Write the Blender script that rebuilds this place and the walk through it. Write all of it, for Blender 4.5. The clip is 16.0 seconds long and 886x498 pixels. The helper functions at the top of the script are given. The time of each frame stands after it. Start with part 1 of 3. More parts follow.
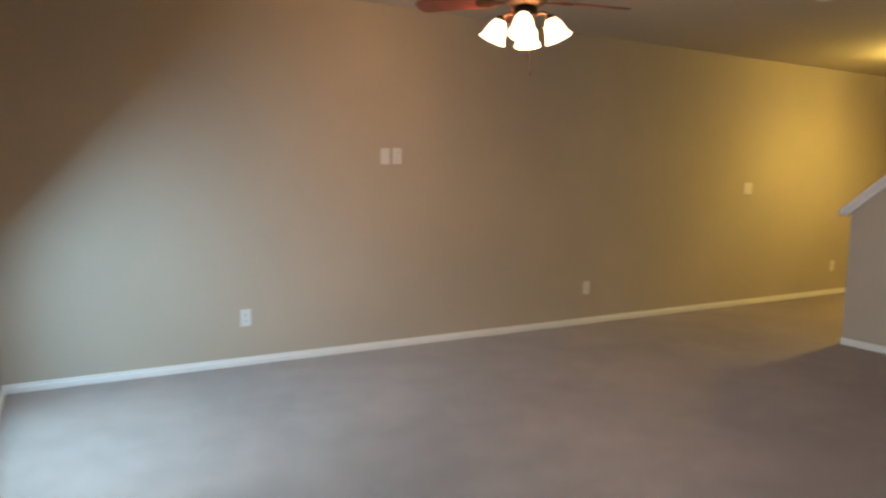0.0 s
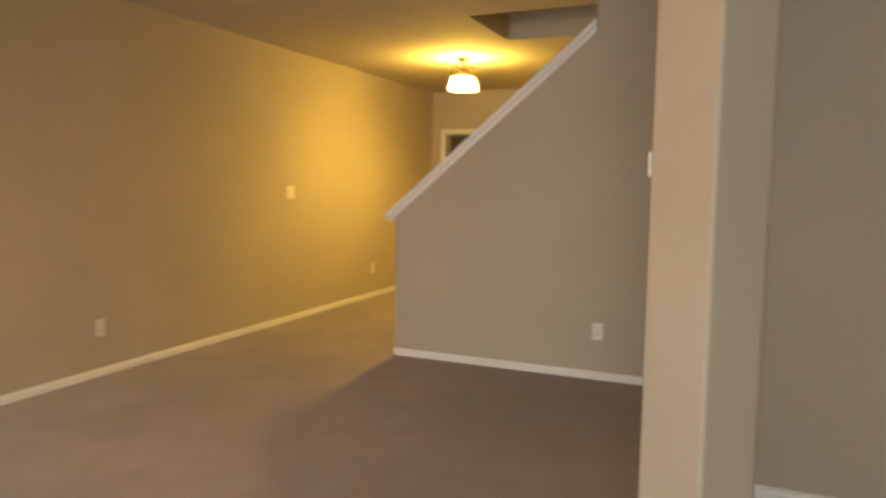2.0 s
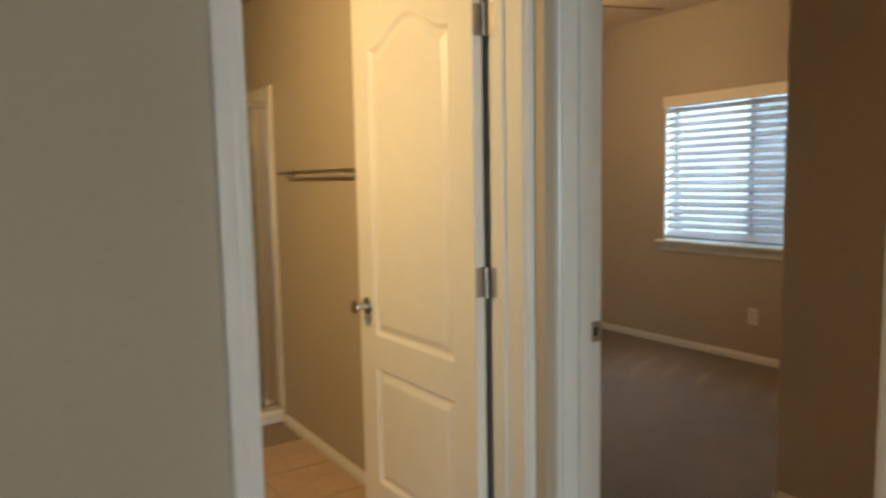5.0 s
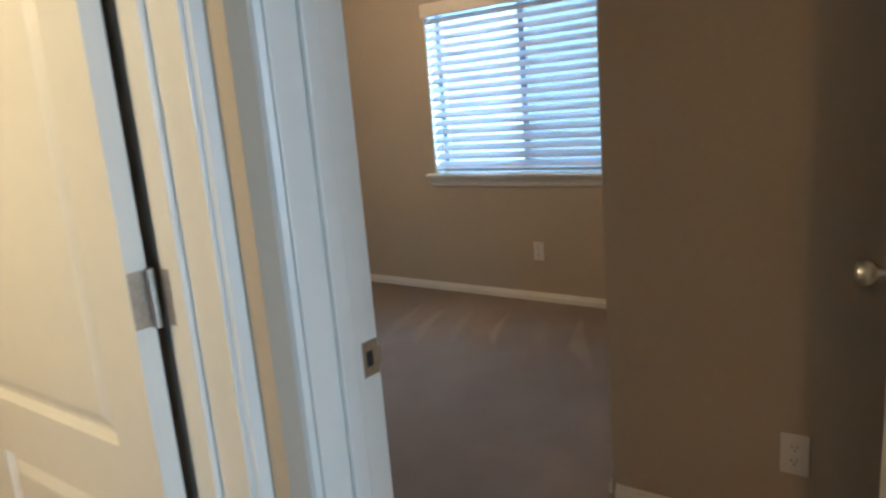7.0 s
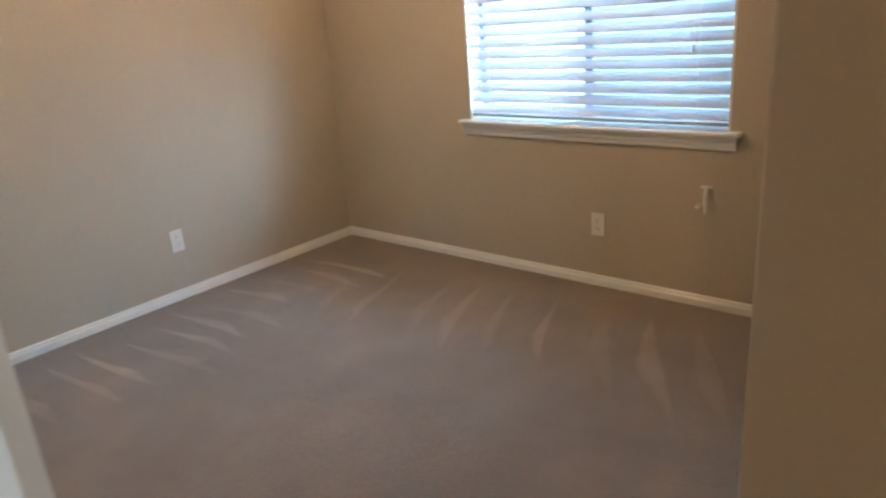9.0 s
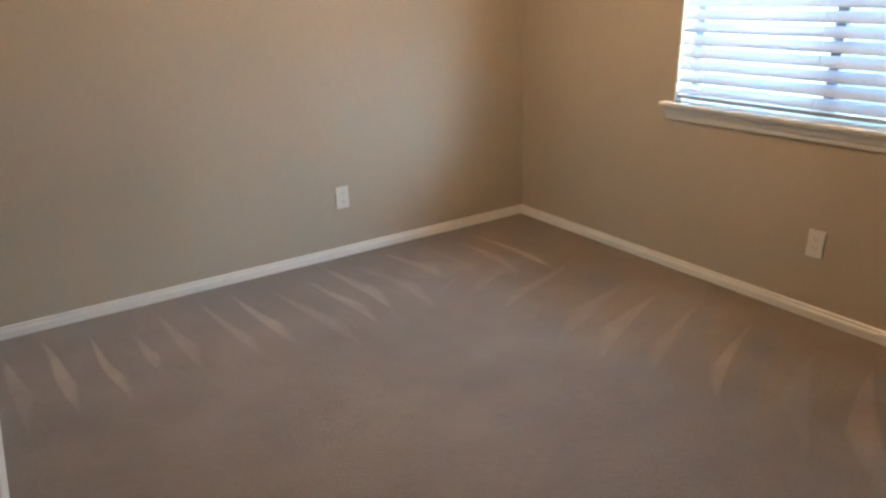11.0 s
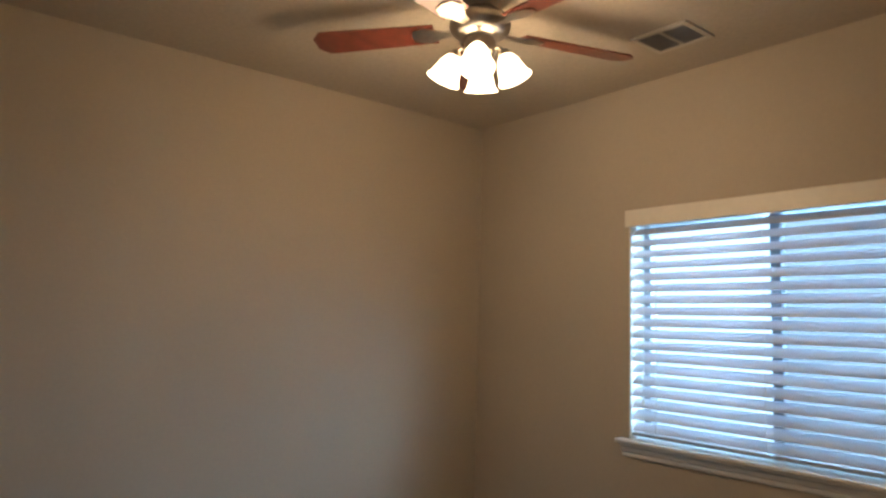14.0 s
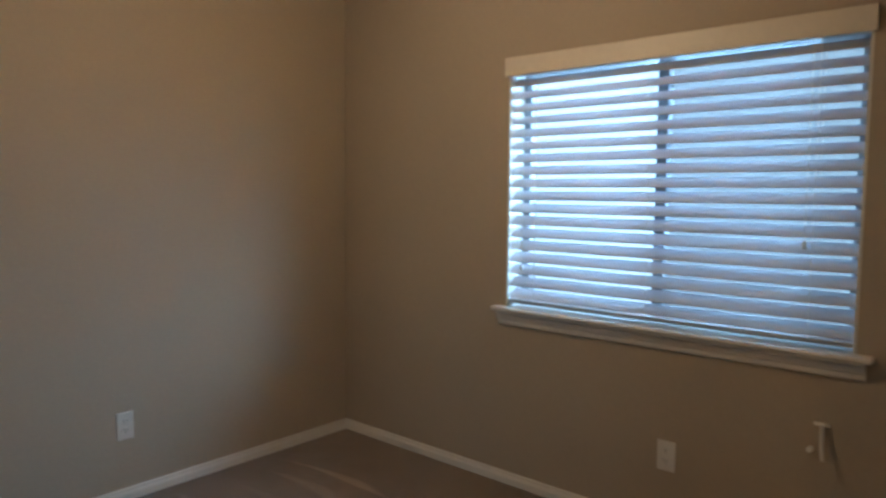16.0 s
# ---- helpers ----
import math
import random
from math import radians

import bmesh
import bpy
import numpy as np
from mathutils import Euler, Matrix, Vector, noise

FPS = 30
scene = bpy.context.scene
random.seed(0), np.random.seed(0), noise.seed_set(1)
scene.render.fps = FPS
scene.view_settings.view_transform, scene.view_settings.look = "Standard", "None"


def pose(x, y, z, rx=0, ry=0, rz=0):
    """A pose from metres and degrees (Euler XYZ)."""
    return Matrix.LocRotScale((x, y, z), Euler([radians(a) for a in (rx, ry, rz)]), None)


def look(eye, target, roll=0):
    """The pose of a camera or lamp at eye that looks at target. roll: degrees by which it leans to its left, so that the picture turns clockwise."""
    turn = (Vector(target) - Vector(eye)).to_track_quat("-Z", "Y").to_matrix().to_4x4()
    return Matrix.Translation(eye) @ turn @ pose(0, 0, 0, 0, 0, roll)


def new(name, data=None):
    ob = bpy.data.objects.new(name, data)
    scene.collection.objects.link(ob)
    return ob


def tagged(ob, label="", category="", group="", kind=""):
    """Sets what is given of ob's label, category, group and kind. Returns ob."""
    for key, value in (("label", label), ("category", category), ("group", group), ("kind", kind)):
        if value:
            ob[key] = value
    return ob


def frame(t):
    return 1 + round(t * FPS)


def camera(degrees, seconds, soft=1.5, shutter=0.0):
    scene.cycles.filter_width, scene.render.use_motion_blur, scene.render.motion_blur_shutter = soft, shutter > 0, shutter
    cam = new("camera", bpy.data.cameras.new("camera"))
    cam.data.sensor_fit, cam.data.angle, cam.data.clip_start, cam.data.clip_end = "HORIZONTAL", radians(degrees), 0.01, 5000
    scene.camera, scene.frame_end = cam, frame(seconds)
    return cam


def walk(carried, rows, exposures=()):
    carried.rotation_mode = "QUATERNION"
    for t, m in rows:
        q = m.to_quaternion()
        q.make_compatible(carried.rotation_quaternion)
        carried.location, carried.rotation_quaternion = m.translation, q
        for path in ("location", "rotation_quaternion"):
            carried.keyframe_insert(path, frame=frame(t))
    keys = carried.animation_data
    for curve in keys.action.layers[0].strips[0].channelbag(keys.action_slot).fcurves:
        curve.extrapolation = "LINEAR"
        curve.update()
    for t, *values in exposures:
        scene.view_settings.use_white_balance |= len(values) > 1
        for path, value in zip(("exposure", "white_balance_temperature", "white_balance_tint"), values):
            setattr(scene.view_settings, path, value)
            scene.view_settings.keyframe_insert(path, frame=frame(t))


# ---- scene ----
cam = camera(65.6, 16.0, soft=2.6, shutter=0.4)
PATH = [
    (0, (4.604, -0.622, 1.333), (2.87, 0.35, 1.115), 0.8),
    (0.5, (4.358, -0.492, 1.335), (2.806, 0.75, 1.114), 0.9),
    (1, (4.215, -0.259, 1.317), (2.888, 1.214, 1.059), 0.5),
    (1.5, (4.047, 0.005, 1.326), (2.923, 1.646, 1.108), 0.4),
    (2, (3.858, 0.232, 1.326), (3.058, 2.055, 1.136), 0.7),
    (2.5, (3.782, 0.49, 1.301), (3.358, 2.429, 1.054), -0.1),
    (3, (3.799, 0.744, 1.312), (3.653, 2.729, 1.109), -0.7),
    (3.5, (3.803, 1.052, 1.294), (3.97, 3.037, 1.112), -0.2),
    (4, (3.779, 1.291, 1.324), (4.384, 3.187, 1.13), -0.6),
    (4.5, (3.95, 1.604, 1.326), (4.8, 3.403, 1.126), -1.2),
    (5, (4.083, 1.855, 1.324), (5.186, 3.51, 1.121), -1.1),
    (5.2, (4.131, 1.945, 1.335), (5.368, 3.503, 1.128), -0.7),
    (7.3, (4.915, 2.585, 1.257), (6.474, 3.76, 0.823), -4.5),
    (7.5, (5.016, 2.653, 1.253), (6.553, 3.843, 0.785), -4.5),
    (8, (5.246, 2.764, 1.328), (6.635, 4.046, 0.793), -6.6),
    (8.5, (5.378, 2.882, 1.373), (6.753, 4.120, 0.766), -5.9),
    (9, (5.509, 3.004, 1.389), (6.895, 4.223, 0.749), -4.6),
    (9.5, (5.594, 3.095, 1.356), (6.823, 4.455, 0.71), -5.4),
    (9.7, (5.636, 3.122, 1.337), (6.73, 4.598, 0.714), -5.3),
    (11.8, (5.733, 3.245, 1.331), (6.75, 4.739, 0.637), -0.5),
    (12, (5.733, 3.25, 1.33), (6.785, 4.751, 0.722), -0.7),
    (12.5, (5.721, 3.257, 1.312), (6.851, 4.771, 0.92), -0.2),
    (13, (5.707, 3.263, 1.348), (6.889, 4.783, 1.207), 0.2),
    (13.5, (5.683, 3.278, 1.349), (6.885, 4.786, 1.432), 0.8),
    (14, (5.653, 3.307, 1.352), (6.866, 4.801, 1.552), 1.6),
    (14.5, (5.624, 3.336, 1.356), (6.847, 4.813, 1.584), 2.1),
    (15, (5.715, 3.405, 1.36), (7.012, 4.834, 1.362), 1.3),
    (15.5, (5.89, 3.458, 1.33), (7.224, 4.851, 1.268), 0.9),
    (16, (5.951, 3.531, 1.324), (7.406, 4.789, 1.167), 0.5),
]
EXPO = [(0, -0.2, 6000, 8), (0.5, -0.1, 6600, 10), (1, -0.02, 7300, 12), (1.5, 0.17, 7550, 12), (3, 0.25, 7500, 10), (3.5, 0.24, 7500, 9), (4.5, 0.12, 7200, 7), (5, 0.06, 6900, 5),
        (7.5, 0.55, 5250, 3), (8.5, 0.80, 5250, 2), (9, 1.02, 5650, 5), (9.5, 1.0, 5950, 7), (12, 1.06, 6000, 7), (12.5, 1.0, 5850, 7), (13, 0.64, 5800, 7),
        (13.5, 0.22, 5700, 6), (14.5, 0.04, 5700, 5), (15, -0.04, 5600, 5), (16, -0.2, 5600, 5)]
walk(cam, [(t, look(e, g, r)) for t, e, g, r in PATH], EXPO)

# ---- world and lights ----
world = bpy.data.worlds.new("overcast")
scene.world = world
world.use_nodes = True
wn = world.node_tree
sky = wn.nodes.new("ShaderNodeTexSky")
sky.sky_type, sky.sun_disc = "NISHITA", False
sky.sun_elevation, sky.sun_rotation = radians(22), radians(156.6)
wn.nodes["Background"].inputs["Strength"].default_value = 0.12
wn.links.new(sky.outputs["Color"], wn.nodes["Background"].inputs["Color"])

ZC = 2.515          # ceiling height
FAN_LIVING = (1.80, 1.39)
FAN_BED = (7.24, 5.085)
LAMP_HALL = (1.33, 6.42)


def lamp(name, kind, m, power, colour, size=0.05, size_y=0.0):
    data = bpy.data.lights.new(name, kind)
    data.energy, data.color = power, colour
    if kind in ("POINT", "SPOT"):
        data.shadow_soft_size = size
    elif kind == "AREA":
        data.shape, data.size, data.size_y = "RECTANGLE", size, size_y
    elif kind == "SUN":
        data.angle = size
    ob = new(name, data)
    ob.matrix_world = m
    return ob


lamp("sun", "SUN", look((0, 0, 0), (-0.39, 0.90, -0.40)), 0.7, (0.64, 0.83, 1.0), radians(20))
WARM = (1.0, 0.66, 0.36)
lamp("living_fan_glow", "POINT", pose(*FAN_LIVING, 1.98), 58, (1.0, 0.50, 0.18), 0.07)
lamp("stair_lamp_glow", "POINT", pose(*LAMP_HALL, 2.27), 160, (1.0, 0.68, 0.12), 0.05)
bath = lamp("bathroom_glow", "SPOT", look((4.03, 4.05, 1.97), (5.3, 4.35, 1.45)), 72, (1.0, 0.68, 0.31), 0.10)
bath.data.spot_size, bath.data.spot_blend = radians(165), 1.0
lamp("bedroom_fan_glow", "POINT", pose(*FAN_BED, 2.175), 28, WARM, 0.20)
lamp("living_window_sky", "AREA", look((1.4, -0.97, 0.95), (1.4, 0.4, -0.25)), 72, (0.48, 0.76, 1.0), 1.6, 1.3)
lamp("nook_window_sky", "AREA", look((4.45, -2.85, 1.3), (4.4, 3, 0.9)), 98, (0.76, 0.87, 1.0), 1.6, 1.7)
lamp("bedroom_window_sky", "AREA", look((8.88, 4.55, 1.45), (6.4, 5.8, 1.25)), 64, (0.42, 0.72, 1.0), 0.95, 1.0)

# ---- materials ----


def material(name, colour, rough=0.6, metal=0.0, grain=0.0, grain_scale=40.0, bump=0.0, bump_scale=200.0,
             stain=0.0, stain_scale=2.0, coat=0.0):
    m = bpy.data.materials.new(name)
    m.use_nodes = True
    t = m.node_tree
    b = t.nodes["Principled BSDF"]
    b.inputs["Roughness"].default_value, b.inputs["Metallic"].default_value = rough, metal
    b.inputs["Coat Weight"].default_value = coat
    b.inputs["Base Color"].default_value = (*colour, 1)
    co = t.nodes.new("ShaderNodeTexCoord").outputs["Object"]
    last = None
    for amount, size in ((grain, grain_scale), (stain, stain_scale)):
        if not amount:
            continue
        n = t.nodes.new("ShaderNodeTexNoise")
        n.inputs["Scale"].default_value, n.inputs["Detail"].default_value = size, 4
        t.links.new(co, n.inputs["Vector"])
        r = t.nodes.new("ShaderNodeMapRange")
        r.inputs["From Min"].default_value, r.inputs["From Max"].default_value = 0.3, 0.7
        r.inputs["To Min"].default_value, r.inputs["To Max"].default_value = 1 - amount, 1 + amount
        t.links.new(n.outputs["Fac"], r.inputs["Value"])
        if last is None:
            last = r.outputs["Result"]
        else:
            mul = t.nodes.new("ShaderNodeMath")
            mul.operation = "MULTIPLY"
            t.links.new(last, mul.inputs[0])
            t.links.new(r.outputs["Result"], mul.inputs[1])
            last = mul.outputs["Value"]
    if last is not None:
        mix = t.nodes.new("ShaderNodeVectorMath")
        mix.operation = "SCALE"
        mix.inputs[0].default_value = colour
        t.links.new(last, mix.inputs["Scale"])
        t.links.new(mix.outputs["Vector"], b.inputs["Base Color"])
    if bump:
        n = t.nodes.new("ShaderNodeTexNoise")
        n.inputs["Scale"].default_value, n.inputs["Detail"].default_value = bump_scale, 3
        t.links.new(co, n.inputs["Vector"])
        bp = t.nodes.new("ShaderNodeBump")
        bp.inputs["Strength"].default_value, bp.inputs["Distance"].default_value = bump, 0.004
        t.links.new(n.outputs["Fac"], bp.inputs["Height"])
        t.links.new(bp.outputs["Normal"], b.inputs["Normal"])
    return m


M_WALL = material("greige wall paint", (0.44, 0.37, 0.28), 0.75, grain=0.02, grain_scale=60, bump=0.12, bump_scale=90, stain=0.04, stain_scale=1.3)
M_CEIL = material("textured ceiling paint", (0.50, 0.43, 0.33), 0.9, grain=0.05, grain_scale=50, bump=0.6, bump_scale=55)
M_TRIM = material("white trim paint", (0.74, 0.71, 0.65), 0.32, grain=0.02, grain_scale=30, bump=0.06, bump_scale=40, stain=0.03, stain_scale=3)
M_DOOR = material("white door paint", (0.78, 0.74, 0.66), 0.38, grain=0.015, grain_scale=20, bump=0.05, bump_scale=60, stain=0.02, stain_scale=2)
M_PLATE = material("white plastic plate", (0.70, 0.67, 0.62), 0.35, grain=0.02, grain_scale=50)
M_DARK = material("dark slot", (0.02, 0.02, 0.02), 0.6)
M_NICKEL = material("satin nickel", (0.55, 0.52, 0.48), 0.28, metal=1.0, grain=0.06, grain_scale=80)
M_HINGE = material("aged nickel", (0.50, 0.45, 0.39), 0.42, metal=1.0, grain=0.12, grain_scale=120)
M_VENT = material("ivory vent paint", (0.56, 0.51, 0.43), 0.5, grain=0.03, grain_scale=60)
M_CHROME = material("chrome", (0.75, 0.75, 0.76), 0.12, metal=1.0, grain=0.03, grain_scale=30)
M_BRONZE = material("dark bronze", (0.030, 0.019, 0.012), 0.5, metal=0.9, grain=0.15, grain_scale=60)
M_PEWTER = material("brushed pewter", (0.42, 0.38, 0.33), 0.3, metal=1.0, grain=0.1, grain_scale=60)
M_BLADE = material("cherry veneer", (0.16, 0.035, 0.018), 0.35, grain=0.25, grain_scale=18, coat=0.3)
M_VINYL = material("pale grey vinyl", (0.40, 0.41, 0.43), 0.4, grain=0.02, grain_scale=40)
M_VALANCE = material("ivory valance", (0.70, 0.64, 0.55), 0.45, grain=0.03, grain_scale=30)
M_TILE = material("terracotta beige tile", (0.50, 0.34, 0.22), 0.35, grain=0.08, grain_scale=25, bump=0.1, bump_scale=30, stain=0.1, stain_scale=5)
M_GROUT = material("sand grout", (0.30, 0.23, 0.17), 0.9, grain=0.1, grain_scale=90)
M_CULTURED = material("cultured marble", (0.72, 0.66, 0.56), 0.2, grain=0.03, grain_scale=10, stain=0.05, stain_scale=3)
M_CORD = material("white cord", (0.75, 0.72, 0.68), 0.6, grain=0.03, grain_scale=90)
# the meeting rail's dark look against the sky is put into this colour
M_SASH_BACKLIT = material("sash darkened as backlit", (0.20, 0.21, 0.23), 0.45, grain=0.03, grain_scale=40)
M_GRASS = material("lawn", (0.08, 0.12, 0.05), 0.9, grain=0.3, grain_scale=3, stain=0.2, stain_scale=0.3)
M_GRILLE = material("grey grille", (0.25, 0.24, 0.23), 0.6, grain=0.05, grain_scale=40)


def carpet_material():
    """Cut pile carpet with the lighter wedges that the vacuum left along the bedroom's walls."""
    m = material("taupe cut pile carpet", (0.240, 0.179, 0.138), 0.95)
    t = m.node_tree
    b = t.nodes["Principled BSDF"]
    b.inputs["Sheen Weight"].default_value = 0.32
    co = t.nodes.new("ShaderNodeTexCoord").outputs["Object"]

    def noise_of(scale, detail=3.0):
        n = t.nodes.new("ShaderNodeTexNoise")
        n.inputs["Scale"].default_value, n.inputs["Detail"].default_value = scale, detail
        t.links.new(co, n.inputs["Vector"])
        return n.outputs["Fac"]

    def calc(op, a, c, d=None):
        n = t.nodes.new("ShaderNodeMath")
        n.operation = op
        for i, v in enumerate((a, c, d)):
            if v is None:
                continue
            if isinstance(v, (int, float)):
                n.inputs[i].default_value = v
            else:
                t.links.new(v, n.inputs[i])
        return n.outputs["Value"]

    def ramp(v, a, c, lo=0.0, hi=1.0):
        n = t.nodes.new("ShaderNodeMapRange")
        n.interpolation_type = "SMOOTHSTEP"
        n.inputs["From Min"].default_value, n.inputs["From Max"].default_value = a, c
        n.inputs["To Min"].default_value, n.inputs["To Max"].default_value = lo, hi
        t.links.new(v, n.inputs["Value"])
        return n.outputs["Result"]

    sep = t.nodes.new("ShaderNodeSeparateXYZ")
    t.links.new(co, sep.inputs["Vector"])
    wob = calc("MULTIPLY", calc("SUBTRACT", noise_of(1.1, 1.0), 0.5), 0.2)

    def chance(cell, seed):
        n = t.nodes.new("ShaderNodeTexWhiteNoise")
        n.noise_dimensions = "1D"
        t.links.new(calc("ADD", cell, seed), n.inputs["W"])
        return n.outputs["Value"]

    def wedges(along, away, near, far, period, lean, seed):
        """Wedges of uneven length, width and strength that widen with the distance from a wall."""
        d = calc("ABSOLUTE", away, 0.0)
        s = calc("DIVIDE", calc("ADD", calc("ADD", along, wob), calc("MULTIPLY", d, lean)), period)
        cell = calc("FLOOR", s, 0.0)
        shift = calc("MULTIPLY", calc("SUBTRACT", chance(cell, seed), 0.5), 0.36)
        u = calc("SUBTRACT", calc("ADD", calc("FRACT", s, 0.0), shift), 0.5)
        start = calc("ADD", calc("MULTIPLY", chance(cell, seed + 7.3), 0.12), near)
        run = calc("ADD", calc("MULTIPLY", chance(cell, seed + 3.1), 0.22), far - near - 0.16)
        share = calc("DIVIDE", calc("SUBTRACT", d, start), run)
        half = calc("MULTIPLY", share, calc("ADD", calc("MULTIPLY", chance(cell, seed + 11.9), 0.12), 0.17))
        inside = ramp(calc("SUBTRACT", half, calc("ABSOLUTE", u, 0.0)), -0.015, 0.035)
        ends = calc("MULTIPLY", ramp(share, 0.0, 0.1), ramp(calc("ADD", share, calc("MULTIPLY", u, 0.8)), 0.85, 1.02, 1.0, 0.0))
        strength = calc("ADD", calc("MULTIPLY", chance(cell, seed + 5.7), 0.75), 0.35)
        return calc("MULTIPLY", calc("MULTIPLY", inside, ends), strength)

    dn = calc("SUBTRACT", 6.352, sep.outputs["Y"])
    de = calc("SUBTRACT", 8.41, sep.outputs["X"])
    bed = calc("MULTIPLY", ramp(sep.outputs["X"], 5.60, 5.62), ramp(sep.outputs["Y"], 3.1, 3.2))
    w = calc("MAXIMUM", calc("MULTIPLY", wedges(sep.outputs["X"], dn, 0.06, 0.66, 0.165, -0.16, 0.0), ramp(sep.outputs["X"], 7.95, 8.05, 1.0, 0.0)),
             calc("MULTIPLY", wedges(sep.outputs["Y"], de, 0.16, 0.85, 0.24, 0.35, 40.0), ramp(sep.outputs["Y"], 5.65, 5.8, 0.5, 0.0)))
    w = calc("MULTIPLY", calc("MULTIPLY", w, bed), ramp(noise_of(2.6, 1.0), 0.35, 0.65, 0.50, 0.85))
    tone = calc("ADD", calc("ADD", ramp(noise_of(0.9, 3.0), 0.35, 0.65, 0.86, 1.10), w), 0.0)
    tone = calc("MULTIPLY", tone, ramp(noise_of(5.0, 4.0), 0.35, 0.65, 0.93, 1.06))
    tone = calc("MULTIPLY", tone, ramp(noise_of(260.0, 2.0), 0.3, 0.7, 0.82, 1.15))
    sc = t.nodes.new("ShaderNodeVectorMath")
    sc.operation = "SCALE"
    sc.inputs[0].default_value = (0.240, 0.179, 0.138)
    t.links.new(tone, sc.inputs["Scale"])
    t.links.new(sc.outputs["Vector"], b.inputs["Base Color"])
    bp = t.nodes.new("ShaderNodeBump")
    bp.inputs["Strength"].default_value, bp.inputs["Distance"].default_value = 0.7, 0.008
    t.links.new(calc("ADD", noise_of(220.0), calc("MULTIPLY", noise_of(30.0), 0.6)), bp.inputs["Height"])
    t.links.new(bp.outputs["Normal"], b.inputs["Normal"])
    return m


M_CARPET = carpet_material()


def shade_material(name, colour, glow, through_light, share=0.45, straight=0.0):
    """Frosted glass of a lit lamp: lets light through and glows."""
    m = bpy.data.materials.new(name)
    m.use_nodes = True
    t = m.node_tree
    b = t.nodes["Principled BSDF"]
    b.inputs["Base Color"].default_value, b.inputs["Roughness"].default_value = (0.9, 0.86, 0.78, 1), 0.3
    b.inputs["Emission Color"].default_value, b.inputs["Emission Strength"].default_value = (*colour, 1), glow
    tr = t.nodes.new("ShaderNodeBsdfTranslucent")
    tr.inputs["Color"].default_value = (*through_light, 1)
    mix = t.nodes.new("ShaderNodeMixShader")
    mix.inputs["Fac"].default_value = share
    t.links.new(b.outputs["BSDF"], mix.inputs[1])
    t.links.new(tr.outputs["BSDF"], mix.inputs[2])
    clear = t.nodes.new("ShaderNodeBsdfTransparent")
    both = t.nodes.new("ShaderNodeMixShader")
    both.inputs["Fac"].default_value = straight
    t.links.new(mix.outputs["Shader"], both.inputs[1])
    t.links.new(clear.outputs["BSDF"], both.inputs[2])
    t.links.new(both.outputs["Shader"], t.nodes["Material Output"].inputs["Surface"])
    return m


M_SHADE = shade_material("lit frosted glass", (1.0, 0.80, 0.56), 5.0, (1, 0.9, 0.7))
M_SHADE_HALL = shade_material("lit alabaster glass", (0.84, 0.94, 1.0), 7.0, (1, 0.9, 0.6), 0.5, 0.35)


def slat_material():
    m = material("white slat", (0.55, 0.53, 0.56), 0.4, grain=0.02, grain_scale=30)
    t = m.node_tree
    tr = t.nodes.new("ShaderNodeBsdfTranslucent")
    tr.inputs["Color"].default_value = (0.65, 0.65, 0.75, 1)
    mix = t.nodes.new("ShaderNodeMixShader")
    mix.inputs["Fac"].default_value = 0.06
    t.links.new(t.nodes["Principled BSDF"].outputs["BSDF"], mix.inputs[1])
    t.links.new(tr.outputs["BSDF"], mix.inputs[2])
    t.links.new(mix.outputs["Shader"], t.nodes["Material Output"].inputs["Surface"])
    return m


def clear_material(name, colour, share, rough):
    """Thin glass or screen: lets most light straight through."""
    m = material(name, colour, rough)
    t = m.node_tree
    tr = t.nodes.new("ShaderNodeBsdfTransparent")
    mix = t.nodes.new("ShaderNodeMixShader")
    mix.inputs["Fac"].default_value = share
    t.links.new(t.nodes["Principled BSDF"].outputs["BSDF"], mix.inputs[1])
    t.links.new(tr.outputs["BSDF"], mix.inputs[2])
    t.links.new(mix.outputs["Shader"], t.nodes["Material Output"].inputs["Surface"])
    return m


M_SLAT = slat_material()
M_GLASS = clear_material("window glass", (0.8, 0.9, 0.92), 0.9, 0.03)
M_SCREEN = clear_material("insect screen", (0.10, 0.10, 0.11), 0.60, 0.7)
M_SHOWER = clear_material("smoky shower glass", (0.30, 0.28, 0.22), 0.55, 0.15)

# ---- mesh helpers ----


def mesh_of(name, bm, mat, smooth=False):
    bmesh.ops.recalc_face_normals(bm, faces=bm.faces)
    me = bpy.data.meshes.new(name)
    bm.to_mesh(me)
    bm.free()
    me.materials.append(mat)
    if smooth:
        me.shade_smooth()
        me.set_sharp_from_angle(angle=radians(38))
    return me


def part(name, bm, mat, parent=None, label="", smooth=False):
    ob = new(name, mesh_of(name, bm, mat, smooth))
    if parent is not None:
        ob.parent = parent
    if label:
        ob["label"] = label
    return ob


def empty(name, m, label, category, group=""):
    ob = new(name)
    ob.empty_display_size = 0.1
    ob.matrix_world = m
    return tagged(ob, label, category, group)


def add_box(bm, x0, y0, z0, x1, y1, z1, bevel=0.0):
    r = bmesh.ops.create_cube(bm, size=1)
    vs = r["verts"]
    for v in vs:
        v.co = Vector((x0 + (v.co.x + 0.5) * (x1 - x0), y0 + (v.co.y + 0.5) * (y1 - y0), z0 + (v.co.z + 0.5) * (z1 - z0)))
    if bevel:
        es = {e for v in vs for e in v.link_edges}
        bmesh.ops.bevel(bm, geom=list(es), offset=bevel, segments=2, affect="EDGES", profile=0.5)
    return bm


def box(*a, bevel=0.0):
    return add_box(bmesh.new(), *a, bevel=bevel)


